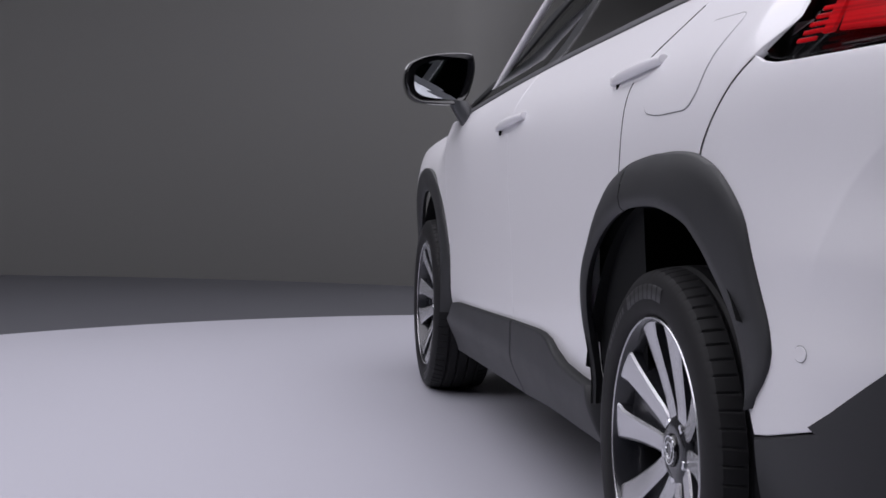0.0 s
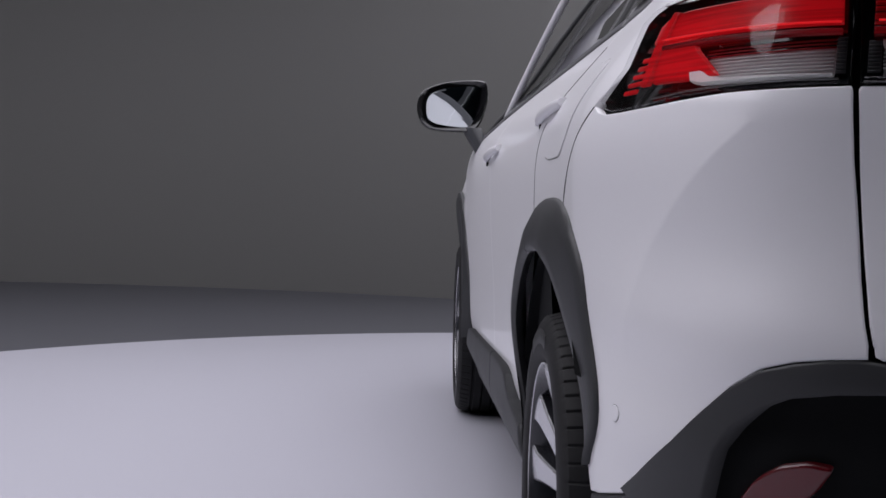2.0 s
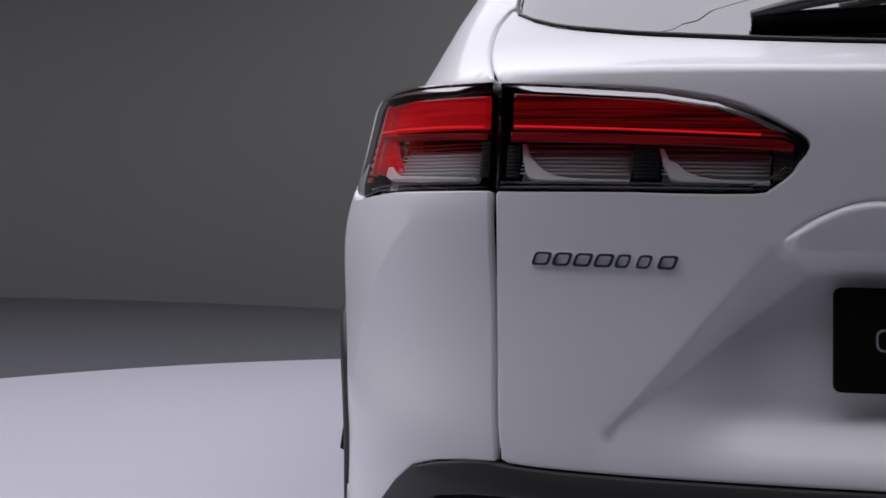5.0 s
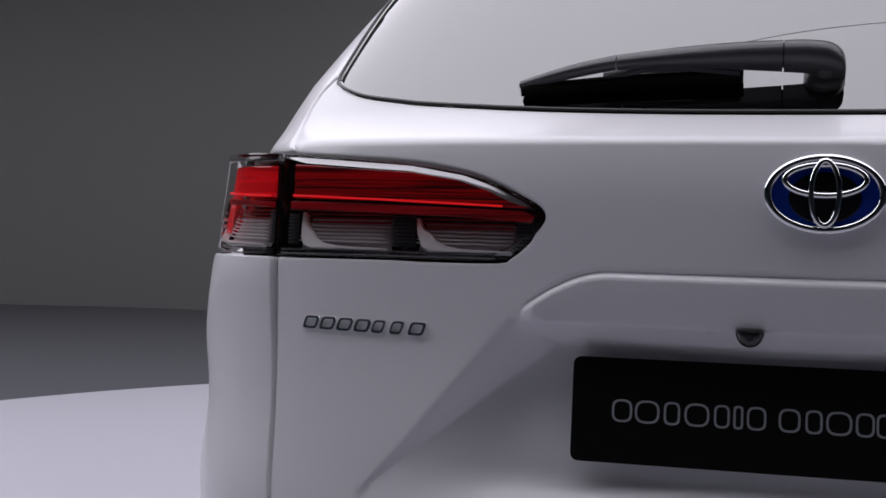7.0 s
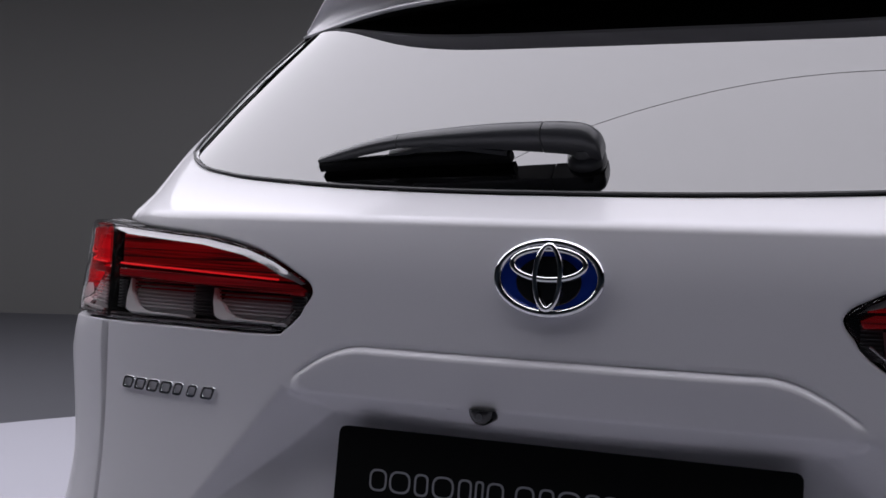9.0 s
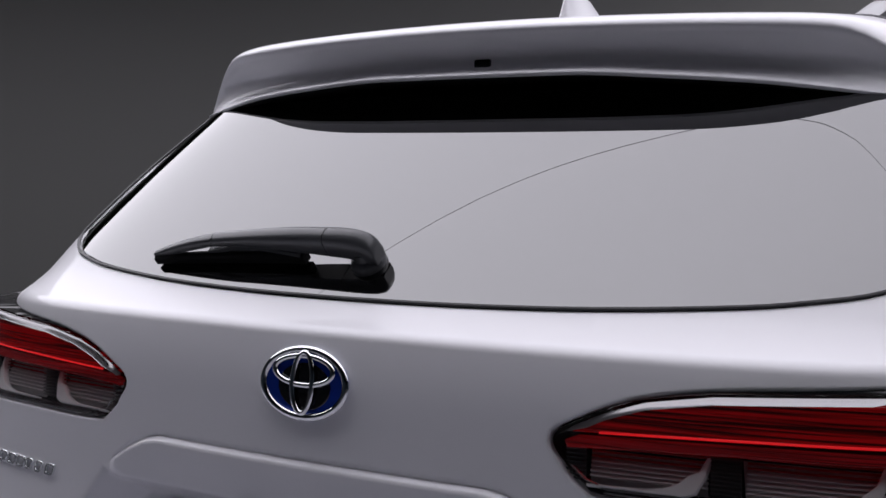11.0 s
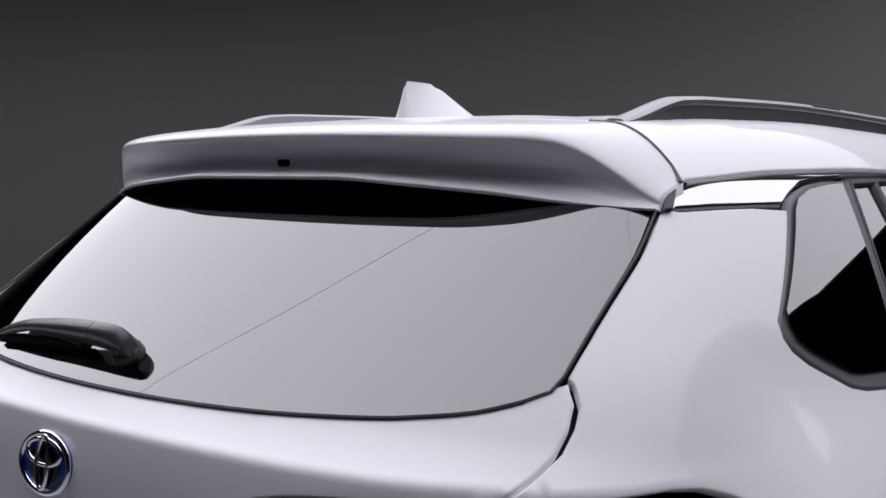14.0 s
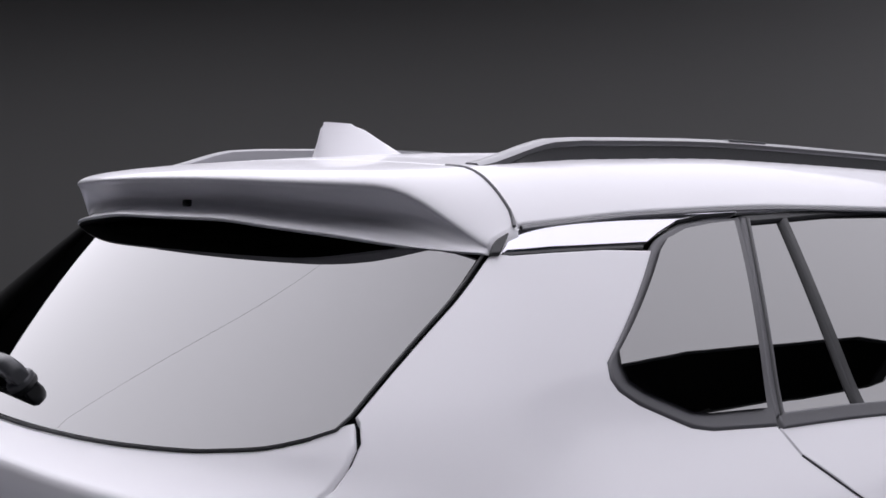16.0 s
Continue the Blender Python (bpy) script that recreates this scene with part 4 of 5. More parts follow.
def lamp(outline, top, red, dark_band, guide, chambers, name, red_mat, blocks, foot):
    base = part(name, patch(outline, lamp_skin, step=0.03, edge=0, depth=0, off=-0.034), GLOSS_BLACK, car, "red and smoked tail lamp with a clear cover")
    made = [part("lamp_rim", patch(outline, lamp_skin, step=0.03, edge=0.0, depth=0.06, off=-0.009), GLOSS_BLACK, base)]
    # open the rim's face: keep its flange alone
    bm = bmesh.new()
    bm.from_mesh(made[0].data)
    bmesh.ops.delete(bm, geom=[f for f in bm.faces if len(f.verts) == 3], context="FACES")
    bm.to_mesh(made[0].data)
    bm.free()
    # bevel along the top edge; its bright metal stands in for the cover's gloss
    ab = resample(top, 0.012, closed=False)
    p, nn = normals_of(lamp_skin, ab)
    dn = np.gradient(p, axis=0)
    dn /= np.linalg.norm(dn, axis=1)[:, None]
    dn = np.cross(dn, nn)
    dn *= np.sign(-dn[:, 2:3])
    taper = np.clip(np.minimum(np.arange(len(p)), np.arange(len(p))[::-1]) / 3.0, 0.15, 1)[:, None]
    rows = []
    for k, q in ((0.0, 0.0), (0.25, 0.35), (0.6, 0.75), (1.0, 1.0)):
        rows.append(p + dn * (0.0022 + 0.0064 * taper * q) + nn * (-0.0065 + 0.0085 * k))
    made.append(part("top_bevel", loft([[tuple(r[i]) for r in rows] for i in range(len(p))], closed=False, caps=False), GUNMETAL, base))
    made.append(part("red_lens", patch(red, lamp_skin, step=0.02, edge=0.003, depth=0.008, off=-0.011), red_mat, base))
    made.append(part("lower_red_band", patch(dark_band, lamp_skin, step=0.02, edge=0.002, depth=0.006, off=-0.007), RED_DARK, base))
    for pts in guide:
        made.append(strip_on(pts, -0.007, 0.0013, RED_GUIDE, base, "light_guide"))
    for hook, ribs, zb in chambers:
        made.append(part("chrome_reflector", patch(hook, tilted(zb, 0.42), step=0.008, edge=0.0012, depth=0.008, off=-0.003), SILVERED, base))
        (x0, x1), (z0, z1) = ribs
        back = [(x0, z0), (x1, z0), (x1, z1), (x0, z1)]
        made.append(part("chamber", patch(back, tilted(zb, 0.40), step=0.02, edge=0.0, depth=0.0, off=-0.019), LAMP_SMOKE, base))
        for z in np.arange(z0 + 0.003, z1, 0.0046):
            made.append(strip_on([(x0, z), (x1, z)], -0.014 - 0.3 * (z - z0), 0.0012, LAMP_RED_RIB if z > z1 - 0.0135 else LAMP_CLEAR, base, "lens_rib"))
    for (x0, x1), (z0, z1) in blocks:
        made.append(part("rib_block", patch([(x0, z0), (x1, z0), (x1, z1), (x0, z1)], lamp_skin, step=0.02, edge=0.0, depth=0.0, off=-0.016), RIB_DARK, base))
        for z in np.arange(z0 + 0.002, z1, 0.0042):
            made.append(strip_on([(x0, z), (x1, z)], -0.013, 0.0013, RIB_DARK, base, "dark_rib"))
    # metal rods stand in for the highlights along the lamp's lower rim
    for pts in foot:
        made.append(strip_on(pts, -0.005, 0.0014, GUNMETAL, base, "rim_highlight"))
    cover = part("cover", patch(outline, lamp_skin, step=0.025, edge=0.004, depth=0.0, off=0.001), LENS_COVER, base, "clear lens cover")
    cover.visible_shadow = False
    made.append(cover)
    twin = part(name, mirrored(base.data), GLOSS_BLACK, car, "red and smoked tail lamp with a clear cover")
    for m in made:
        q = part(m.name.split(".")[0], mirrored(m.data), m.data.materials[0], twin)
        if m is cover:
            q.visible_shadow = False


ar = lambda pts: l_rear(pts)
s_ = lambda pts: l_side(pts)
# inner lamp on the tailgate
red_in = ar([(.622, 1.0995), (.500, 1.0970), (.345, 1.0920), (.315, 1.0910), (.334, 1.1000), (.362, 1.1120), (.400, 1.1235), (.4546, 1.1310), (.553, 1.1370), (.622, 1.1405)])
dark_in = ar([(.622, 1.0845), (.50, 1.083), (.40, 1.080), (.312, 1.0755), (.309, 1.0825), (.322, 1.0880), (.50, 1.0935), (.622, 1.0955)])


def hook(x0, x1, zt, zb, lean):
    """A chrome reflector: a slanted limb that thickens at the foot and runs on as a thin line; x falls from x0 to x1."""
    limb = [(x0, zt), (x0 - lean * 0.30, zb + 0.55 * (zt - zb)), (x0 - lean * 0.55, zb + 0.012), (x0 - lean * 0.80, zb + 0.004), (x0 - lean * 1.3, zb), (x1, zb), (x1, zb + 0.0022), (x0 - lean * 3.0, zb + 0.0032), (x0 - lean * 2.2, zb + 0.0060), (x0 - lean * 1.55, zb + 0.0115), (x0 - lean * 1.05, zb + 0.020), (x0 - lean * 0.60, zb + 0.65 * (zt - zb)), (x0 - lean * 0.22, zt)]
    return limb


def chamber_in(x0, x1, zt, zb, lean):
    return (ar(hook(x0, x1, zt, zb, lean)), ((at(x1, float(rear_y(x1, 1.06))), at(x0 - lean * 0.4, float(rear_y(x0, 1.06)))), (zb + 0.004, zt - 0.001)), zb)


top_in = ar([(.630, 1.1515), (.553, 1.1468), (.4546, 1.1402), (.391, 1.1297), (.353, 1.1172), (.320, 1.1012), (.3045, 1.0925)])
lamp(LAMP_INN, top_in, red_in, dark_in, [ar([(.618, 1.1020), (.5, 1.0990), (.345, 1.0935)])],
     [chamber_in(.617, .486, 1.083, 1.041, .022), chamber_in(.459, .334, 1.079, 1.042, .022)], "tail_lamp", RED_DEEP,
     [(tuple(sorted(at(x, float(rear_y(x, 1.06))) for x in pair)), (1.043, 1.080)) for pair in ((.626, .612), (.482, .453), (.330, .309))],
     [ar([(.630, 1.0365), (.485, 1.0380), (.356, 1.0385), (.333, 1.0465), (.318, 1.0590)]), ar([(.630, 1.0322), (.485, 1.0340), (.352, 1.0350)])])
# outer lamp on the body's corner
red_out = ar([(.654, 1.1005), (.70, 1.1015)]) + s_([(.25, 1.103), (.31, 1.104), (.365, 1.104), (.350, 1.128), (.325, 1.138), (.29, 1.1405), (.22, 1.1400)]) + ar([(.655, 1.1385)])
dark_out = ar([(.654, 1.0875), (.72, 1.089)]) + s_([(.28, 1.091), (.345, 1.092), (.372, 1.093), (.366, 1.0985), (.31, 1.0985), (.25, 1.0975)]) + ar([(.70, 1.096), (.654, 1.0945)])
a0, a1 = at(.66, float(rear_y(.66, 1.06))), at(float(side_x(.262, 1.06)), .262)
hk = [(a1 + 0.006, 1.086), (a1 + 0.002, 1.060), (a1 - 0.008, 1.0450), (a1 - 0.03, 1.0405), (a0, 1.041), (a0, 1.0435), (a1 - 0.06, 1.0450), (a1 - 0.038, 1.049), (a1 - 0.022, 1.058), (a1 - 0.012, 1.072), (a1 - 0.004, 1.086)]
top_out = ar([(.652, 1.1520)]) + s_([(.22, 1.1535), (.29, 1.1540), (.328, 1.1515)])
lamp(LAMP_OUT, top_out, red_out, dark_out, [ar([(.655, 1.1015), (.70, 1.1025)]) + s_([(.25, 1.1040), (.33, 1.105)])], [(hk, ((a0, a1 - 0.012), (1.045, 1.086)), 1.041)], "tail_lamp", RED_LENS,
     [((a0 - 0.012, a0 - 0.002), (1.043, 1.086))], [ar([(.655, 1.0355), (.70, 1.0350)]) + s_([(.25, 1.0310), (.33, 1.026)])])
# red lens beside the outer chamber, a slanted red strip and short reflex bars towards the flank
wedge = s_([(.345, 1.048), (.275, 1.046), (.206, 1.050), (.228, 1.068), (.250, 1.085), (.262, 1.1005), (.330, 1.1015)])
strip_red = s_([(.374, 1.046), (.354, 1.047), (.336, 1.085), (.302, 1.139), (.314, 1.141), (.352, 1.095)])
for outline, depth in ((wedge, -0.009), (strip_red, -0.006)):
    me = patch(outline, lamp_skin, step=0.02, edge=0.002, depth=0.006, off=depth)
    part("side_red_lens", me, RED_LENS, car, "red wrap-round part of the tail lamp")
    part("side_red_lens", mirrored(me), RED_LENS, car, "red wrap-round part of the tail lamp")
for k in range(5):
    z = 1.038 + 0.0105 * k
    y = .412 - .011 * k
    me = patch(s_([(y - .024, z), (y + .012, z - .001), (y + .009, z + .0045), (y - .027, z + .0055)]), lamp_skin, step=0.01, edge=0.001, depth=0.004, off=-0.007)
    part("reflex_bar", me, RED_LENS, car)
    part("reflex_bar", mirrored(me), RED_LENS, car)

# ---- spoiler ----
secs = []
END = 0.588
for x in np.concatenate([[-END, -END + .003, -END + .009, -END + .02], np.linspace(-END + 0.035, END - 0.035, 63), [END - .02, END - .009, END - .003, END]]):
    ax = abs(x)
    ly = 0.356 + 0.20 * ax * ax + 0.075 * max(0, (ax - 0.25) / 0.34)**2.4
    lz = 1.4850 - 0.011 * float(smoothstep(0.14, 0.36, ax)) - 0.022 * float(smoothstep(0.30, 0.60, ax))
    hollow = 0.066
    le = ly - 0.012

    def rz(y):
        return float(roof_z(np.array([min(ax, 0.586)]), np.array([max(y, .34)]))[0])

    # the crease between top and hollow face runs down to the lower edge at the ends
    g = 1 - float(smoothstep(0.40, 0.600, ax))
    gz = math.sqrt(max(1 - (max(ax - 0.44, 0) / 0.152)**2, 0))
    tz = rz(ly - 0.014) - 0.008
    cy, cz = ly - 0.014 * g, lz + 0.002 + (tz - lz - 0.002) * (0.15 * g + 0.85 * gz)
    p0, p1, p2 = np.array((.552, rz(.552) - 0.0005)), np.array((cy - 0.007, cz + 0.011)), np.array((cy, cz - 0.012 * g))
    prof = [tuple((1 - u)**2 * p0 + 2 * u * (1 - u) * p1 + u * u * p2) for u in np.concatenate([np.linspace(0, 0.8, 8), np.linspace(0.85, 1.0, 5)])]
    for q in np.linspace(0.10, 0.94, 10):
        under = float(hermite([0, .1, .25, .5, .75, .9, 1], [0, .28, .52, .72, .70, .40, 0.0], q))
        ct = cz - 0.012 * g
        prof.append((cy + hollow * g * under + (le - cy) * q**2, ct + (lz + 0.004 * g - ct) * q))
    m2 = max(.46, ly + 0.10)
    prof += [(le + 0.001, lz + 0.003 * g), (le, lz + 0.0005 * g), (le + 0.003, lz - 0.003), (le + 0.02, lz - 0.005), (m2, lz - 0.004), (max(.555, ly + 0.06), lz)]
    secs.append([(x, y, z) for y, z in prof])
me = loft(secs)
sharpen(me, 75)
m = len(secs[0])
me.materials.append(PAINT)
me.materials.append(MATT_BLACK)
me.polygons.foreach_set("material_index", [1 if i < (len(secs) - 1) * m and i % m >= m - 4 else 0 for i in range(len(me.polygons))])
sp = part("roof_spoiler", me, PAINT, car, "white roof spoiler with a black underside over the rear window")
part("washer_nozzle", box(-.013, .013, .386, .41, 1.500, 1.513, 0.004), GLOSS_BLACK, sp)
# black corner pieces between spoiler and pillar
me = patch(a_side([(.498, 1.4465), (.512, 1.4475), (.545, 1.478), (.553, 1.487), (.541, 1.485), (.507, 1.456)]), skin, step=0.01, edge=0.002, depth=0.012, off=0.008)
part("pillar_cap", me, SEAL, car)
part("pillar_cap", mirrored(me), SEAL, car)

# ---- roof rails and aerial ----
for s in (1, -1):
    ys = np.concatenate([np.linspace(.585, .74, 9), np.linspace(.80, 1.9, 14), np.linspace(1.96, 2.12, 6)])
    bar, foot = [], []
    for y in ys:
        rr = float(roof_z(np.array([.46]), np.array([y]))[0])
        up = 0.031 * float(smoothstep(.56, .76, y) * smoothstep(2.13, 1.95, y)) + 0.002
        th = 0.012 + 0.006 * float(smoothstep(.7, .59, y))
        w = 0.017
        top = rr + up
        bar.append([(s * (.46 - w + 0.004), y, rr - 0.004), (s * (.46 - w), y, top - 0.004), (s * (.46 - w + 0.006), y, top), (s * (.46 + w - 0.006), y, top - 0.001), (s * (.46 + w), y, top - 0.006), (s * (.46 + w), y, top - th)])
        foot.append([(s * (.46 - 0.009), y, rr - 0.006), (s * (.46 - 0.009), y, top - th + 0.002), (s * (.46 + 0.013), y, top - th + 0.002), (s * (.46 + 0.019), y, rr - 0.006)])
    rail = part("roof_rail", loft(bar), RAIL_SILVER, car, "satin silver roof rail on a black base")
    part("rail_base", loft(foot), CLAD, rail)
    part("rail_cover", box(min(s * .446, s * .474), max(s * .446, s * .474), 1.18, 1.29, 1.6308, 1.6334, 0.001), RAIL_SILVER, rail)
fin = []
for h in np.linspace(0, 1, 12):
    z = 1.583 + 0.069 * h
    y_rear = .630 + 0.020 * h**0.8
    y_front = .836 - 0.112 * h**0.95
    w = 0.030 * (1 - h)**1.6 + 0.0065
    if h > 0.9:
        y_rear, y_front, w = y_rear + 0.004, y_front - 0.010, w * 0.8
    zt = 0.018 * (1 - h)
    fin.append([(w * math.sin(t) * (0.75 + 0.25 * math.cos(t)), y_rear + (y_front - y_rear) * (0.5 - 0.5 * math.cos(t)), z + zt * (0.5 - 0.5 * math.cos(t))) for t in np.linspace(0, 2 * np.pi, 29)[:-1]])
part("shark_fin_aerial", loft(fin), PAINT, car, "white shark-fin aerial")

# ---- wiper ----
gn = np.array((0, -.674, .738))
gt = np.array((0, .738, .674))


def off_glass(x, z, d):
    return np.array((x, float(rear_y(x, z)), z)) + gn * d


def bar_on_glass(stations, n=6):
    """A shaped bar over the glass: stations of x, level, underside, top and half width."""
    secs = []
    for x, z, lo, hi, w in curve(stations, n):
        c = off_glass(x, z, 0)
        h = hi - lo
        secs.append([c + gt * a * w + gn * (lo + b * h) for a, b in ((-.92, 0), (-1, .10), (-1, .62), (-.88, .84), (-.55, .97), (0, 1.0), (.5, .95), (.85, .75), (1, .4), (.92, 0))])
    return sharpen(loft(secs), 60)


ARM = [(.0235, 1.2420, .008, .016, .007), (.0228, 1.2430, .006, .026, .0115), (.017, 1.2438, .0070, .0365, .0140), (.004, 1.2445, .0110, .0440, .0150), (-.020, 1.2450, .0145, .0465, .0150), (-.0425, 1.2450, .0160, .0465, .0145)]
wiper = part("wiper", bar_on_glass(ARM), SATIN_BLACK, car, "black rear wiper at rest")
LINK = [(-.0440, 1.2450, .0165, .0465, .0145), (-.09, 1.2450, .0195, .0450, .0138), (-.14, 1.2440, .0230, .0425, .0125), (-.19, 1.2420, .0250, .0395, .0105), (-.228, 1.2400, .0250, .0370, .0095)]
part("arm_cover", bar_on_glass(LINK), SATIN_BLACK, wiper)
part("arm_core", bar_on_glass([(-.030, 1.2450, .0200, .0440, .0125), (-.06, 1.2450, .0215, .0430, .0125)]), MATT_BLACK, wiper)
TIP = [(-.2290, 1.2400, .0250, .0370, .0094), (-.27, 1.2370, .0185, .0315, .0080), (-.31, 1.2335, .0125, .0235, .0066), (-.345, 1.2300, .0085, .0150, .0050)]
part("arm_tip", bar_on_glass(TIP), SATIN_BLACK, wiper)
BLADE = [(-.343, 1.2275, .0003, .0120, .0060), (-.25, 1.2340, .0003, .0140, .0065), (-.15, 1.2385, .0003, .0155, .0068), (-.086, 1.2400, .0003, .0140, .0062)]
part("wiper_blade", bar_on_glass(BLADE), MATT_BLACK, wiper)
part("blade_link", loft([[off_glass(x, z + a * .005, d + b * .003) for a, b in ((-1, -1), (-1, 1), (1, 1), (1, -1))] for x, z, d in ((-.245, 1.2385, .013), (-.20, 1.2405, .021), (-.15, 1.2415, .022), (-.09, 1.2405, .015))]), SATIN_BLACK, wiper)
piv = off_glass(.002, 1.2430, 0)
part("wiper_pivot", tube([piv - gn * 0.004, piv + gn * 0.002, piv + gn * 0.007, piv + gn * 0.010, piv + gn * 0.020], [0.0225, 0.0225, 0.0205, 0.0155, 0.0140], 28), SATIN_BLACK, wiper)

# ---- badges, plate, handle camera ----
def oval(cx, cz, a, b, n=64):
    return [(cx + a * math.cos(t), cz + b * math.sin(t)) for t in np.linspace(0, 2 * np.pi, n + 1)[:-1]]


def ring_on(cx, cz, a, b, r, lift, n=64):
    pts = [np.array((x, float(rear_y(x, z)) - lift, z)) for x, z in oval(cx, cz, a, b, n)]
    secs = []
    for i, p in enumerate(pts):
        d = pts[(i + 1) % n] - pts[i - 1]
        d /= np.linalg.norm(d)
        u = np.array((0.0, -1, 0))
        v = np.cross(d, u)
        secs.append([p + r * (math.cos(k * math.pi / 4) * u * 0.8 + math.sin(k * math.pi / 4) * v) for k in range(8)])
    return loft(secs + secs[:1], caps=False)


EZ = 1.1117
disc = patch(oval(0, EZ, .0575, .0378), rear_skin, step=0.01, edge=0.002, depth=0.006, off=0.004)
emblem = part("badge", disc, BLUE, car, "oval chrome badge with a blue ground")
part("badge_rim", ring_on(0, EZ, .0570, .0373, .0042, .006), CHROME, emblem)
part("badge_core", patch(oval(0, EZ - 0.004, .036, .026), rear_skin, step=0.01, edge=0.001, depth=0.001, off=0.0052), GLOSS_BLACK, emblem)
part("badge_ring", ring_on(0, EZ + 0.0145, .0400, .0160, .0032, .008), CHROME, emblem)
part("badge_ring", ring_on(0, EZ + 0.001, .0138, .0332, .0031, .009), CHROME, emblem)
lettering = None
for i in range(7):
    x = -.5935 + i * 0.0232
    w, sl = (0.0205 if i not in (4, 5) else 0.016, 0.0055)
    q = rounded([(x, .9425), (x + w, .9425), (x + w + sl, .9590), (x + sl, .9590)], 0.005, 4)
    cx, cz = x + (w + sl) / 2, .95075
    qi = [(cx + (a - cx) * 0.60, cz + (z - cz) * 0.56) for a, z in q]
    n = len(q)
    vs, fs = [], []
    for o, lift in ((q, 0.0), (q, 0.0022), ([(cx + (a - cx) * .95, cz + (z - cz) * .93) for a, z in q], 0.0032), ([(cx + (a - cx) * .65, cz + (z - cz) * .62) for a, z in q], 0.0032), (qi, 0.0022), (qi, 0.0)):
        vs += [(a, float(rear_y(a, z)) - lift, z) for a, z in o]
    for k in range(5):
        fs += [(k * n + j, k * n + (j + 1) % n, (k + 1) * n + (j + 1) % n, (k + 1) * n + j) for j in range(n)]
    me = sharpen(mesh_of(vs, fs), 35)
    if lettering is None:
        lettering = part("model_badge", me, CHROME, car, "small slanted dark chrome model badge on the tailgate")
    else:
        part("badge_link", me, CHROME, lettering)

PT = Matrix.Translation((0, 0.0255, 0.8705)) @ Euler((radians(90 - 8.5), 0, 0)).to_matrix().to_4x4()
o = rounded([(-.26, -.0575), (.26, -.0575), (.26, .0575), (-.26, .0575)], 0.010)
bm = bmesh.new()
f = bm.faces.new([bm.verts.new((x, y, 0)) for x, y in o])
ext = bmesh.ops.extrude_face_region(bm, geom=[f])
bmesh.ops.translate(bm, verts=[v for v in ext["geom"] if isinstance(v, bmesh.types.BMVert)], vec=(0, 0, 0.006))
bmesh.ops.recalc_face_normals(bm, faces=bm.faces[:])
bm.transform(PT)
plate = part("show_plate", bm, PLATE_BLACK, car, "black show plate with thin grey print")


def flat_ring(x, w, h, t):
    """A plain outlined block on the plate."""
    bm = bmesh.new()
    o = rounded([(x, -h / 2), (x + w, -h / 2), (x + w, h / 2), (x, h / 2)], w * 0.42)
    oi = [((px - x - w / 2) * (1 - 2 * t / w) + x + w / 2, py * (1 - 2 * t / h)) for px, py in o]
    n = len(o)
    top = [bm.verts.new((px, py, 0.0068)) for px, py in o] + [bm.verts.new((px, py, 0.0068)) for px, py in oi]
    for i in range(n):
        bm.faces.new((top[i], top[(i + 1) % n], top[n + (i + 1) % n], top[n + i]))
    bm.transform(PT)
    return bm


for row in (((-.2155, .022), (-.1905, .0266), (-.1593, .0174), (-.1373, .0265), (-.1059, .0164), (-.0857, .0103), (-.0717, .0201)), ((-.0389, .0223), (-.0117, .0174), (.0092, .0261), (.0388, .0188), (.0593, .0170))):
    for x, w in row:
        part("plate_mark", flat_ring(x, w, 0.0250, 0.0024), LETTER_GREY, plate)
txt = bpy.data.curves.new("word", "FONT")
txt.body, txt.size, txt.extrude = "HYBRID", 0.0325, 0.0004
tob = bpy.data.objects.new("word", txt)
scene.collection.objects.link(tob)
bpy.context.view_layer.update()
me = bpy.data.meshes.new_from_object(tob.evaluated_get(bpy.context.evaluated_depsgraph_get()))
bpy.data.objects.remove(tob)
xs = [v.co.x for v in me.vertices]
ysv = [v.co.y for v in me.vertices]
wid, mid = max(xs) - min(xs), (max(ysv) + min(ysv)) / 2
me.transform(PT @ Matrix.Translation((.0914, 0, .0070)) @ Matrix.Diagonal((.1207 / wid, 1, 1, 1)) @ Matrix.Translation((-min(xs), -mid, 0)))
part("plate_word", me, LETTER_GREY, plate)
dome = []
for y, k in ((-.010, .55), (-.008, .85), (-.004, 1.0), (.03, 1.0)):
    dome.append([(-.071 + .0148 * k * math.cos(t), y, .9665 - .0165 * k * math.sin(t)) for t in np.linspace(0, math.pi, 15)])
eye_dome = part("reversing_camera", loft(dome), GLOSS_BLACK, car, "small black reversing camera")
part("camera_lens", tube([(-.071, -.011, .9605), (-.071, -.0085, .9605)], 0.0038, 16), CHROME, eye_dome)
part("release_button", box(-.118, -.106, .006, .03, .962, .968, 0.002), SEAL, car)

# ---- door handles and mirrors ----
def handle(y0, y1, z, lift, slope):
    secs = []
    for k in np.linspace(0, 1, 13):
        y = y0 + (y1 - y0) * k
        zc = z + slope * (k - 0.5)
        base = float(width_at(zc) * along(y))
        rise = lift * math.sin(math.pi * min(1, max(0, 0.04 + 0.92 * k)))**0.45
        h = 0.0090 + 0.003 * math.sin(math.pi * k)
        secs.append([(base + rise + 0.010 * math.cos(t) - 0.003, y, zc + h * math.sin(t)) for t in np.linspace(0, 2 * np.pi, 13)[:-1]])
    return loft(secs)


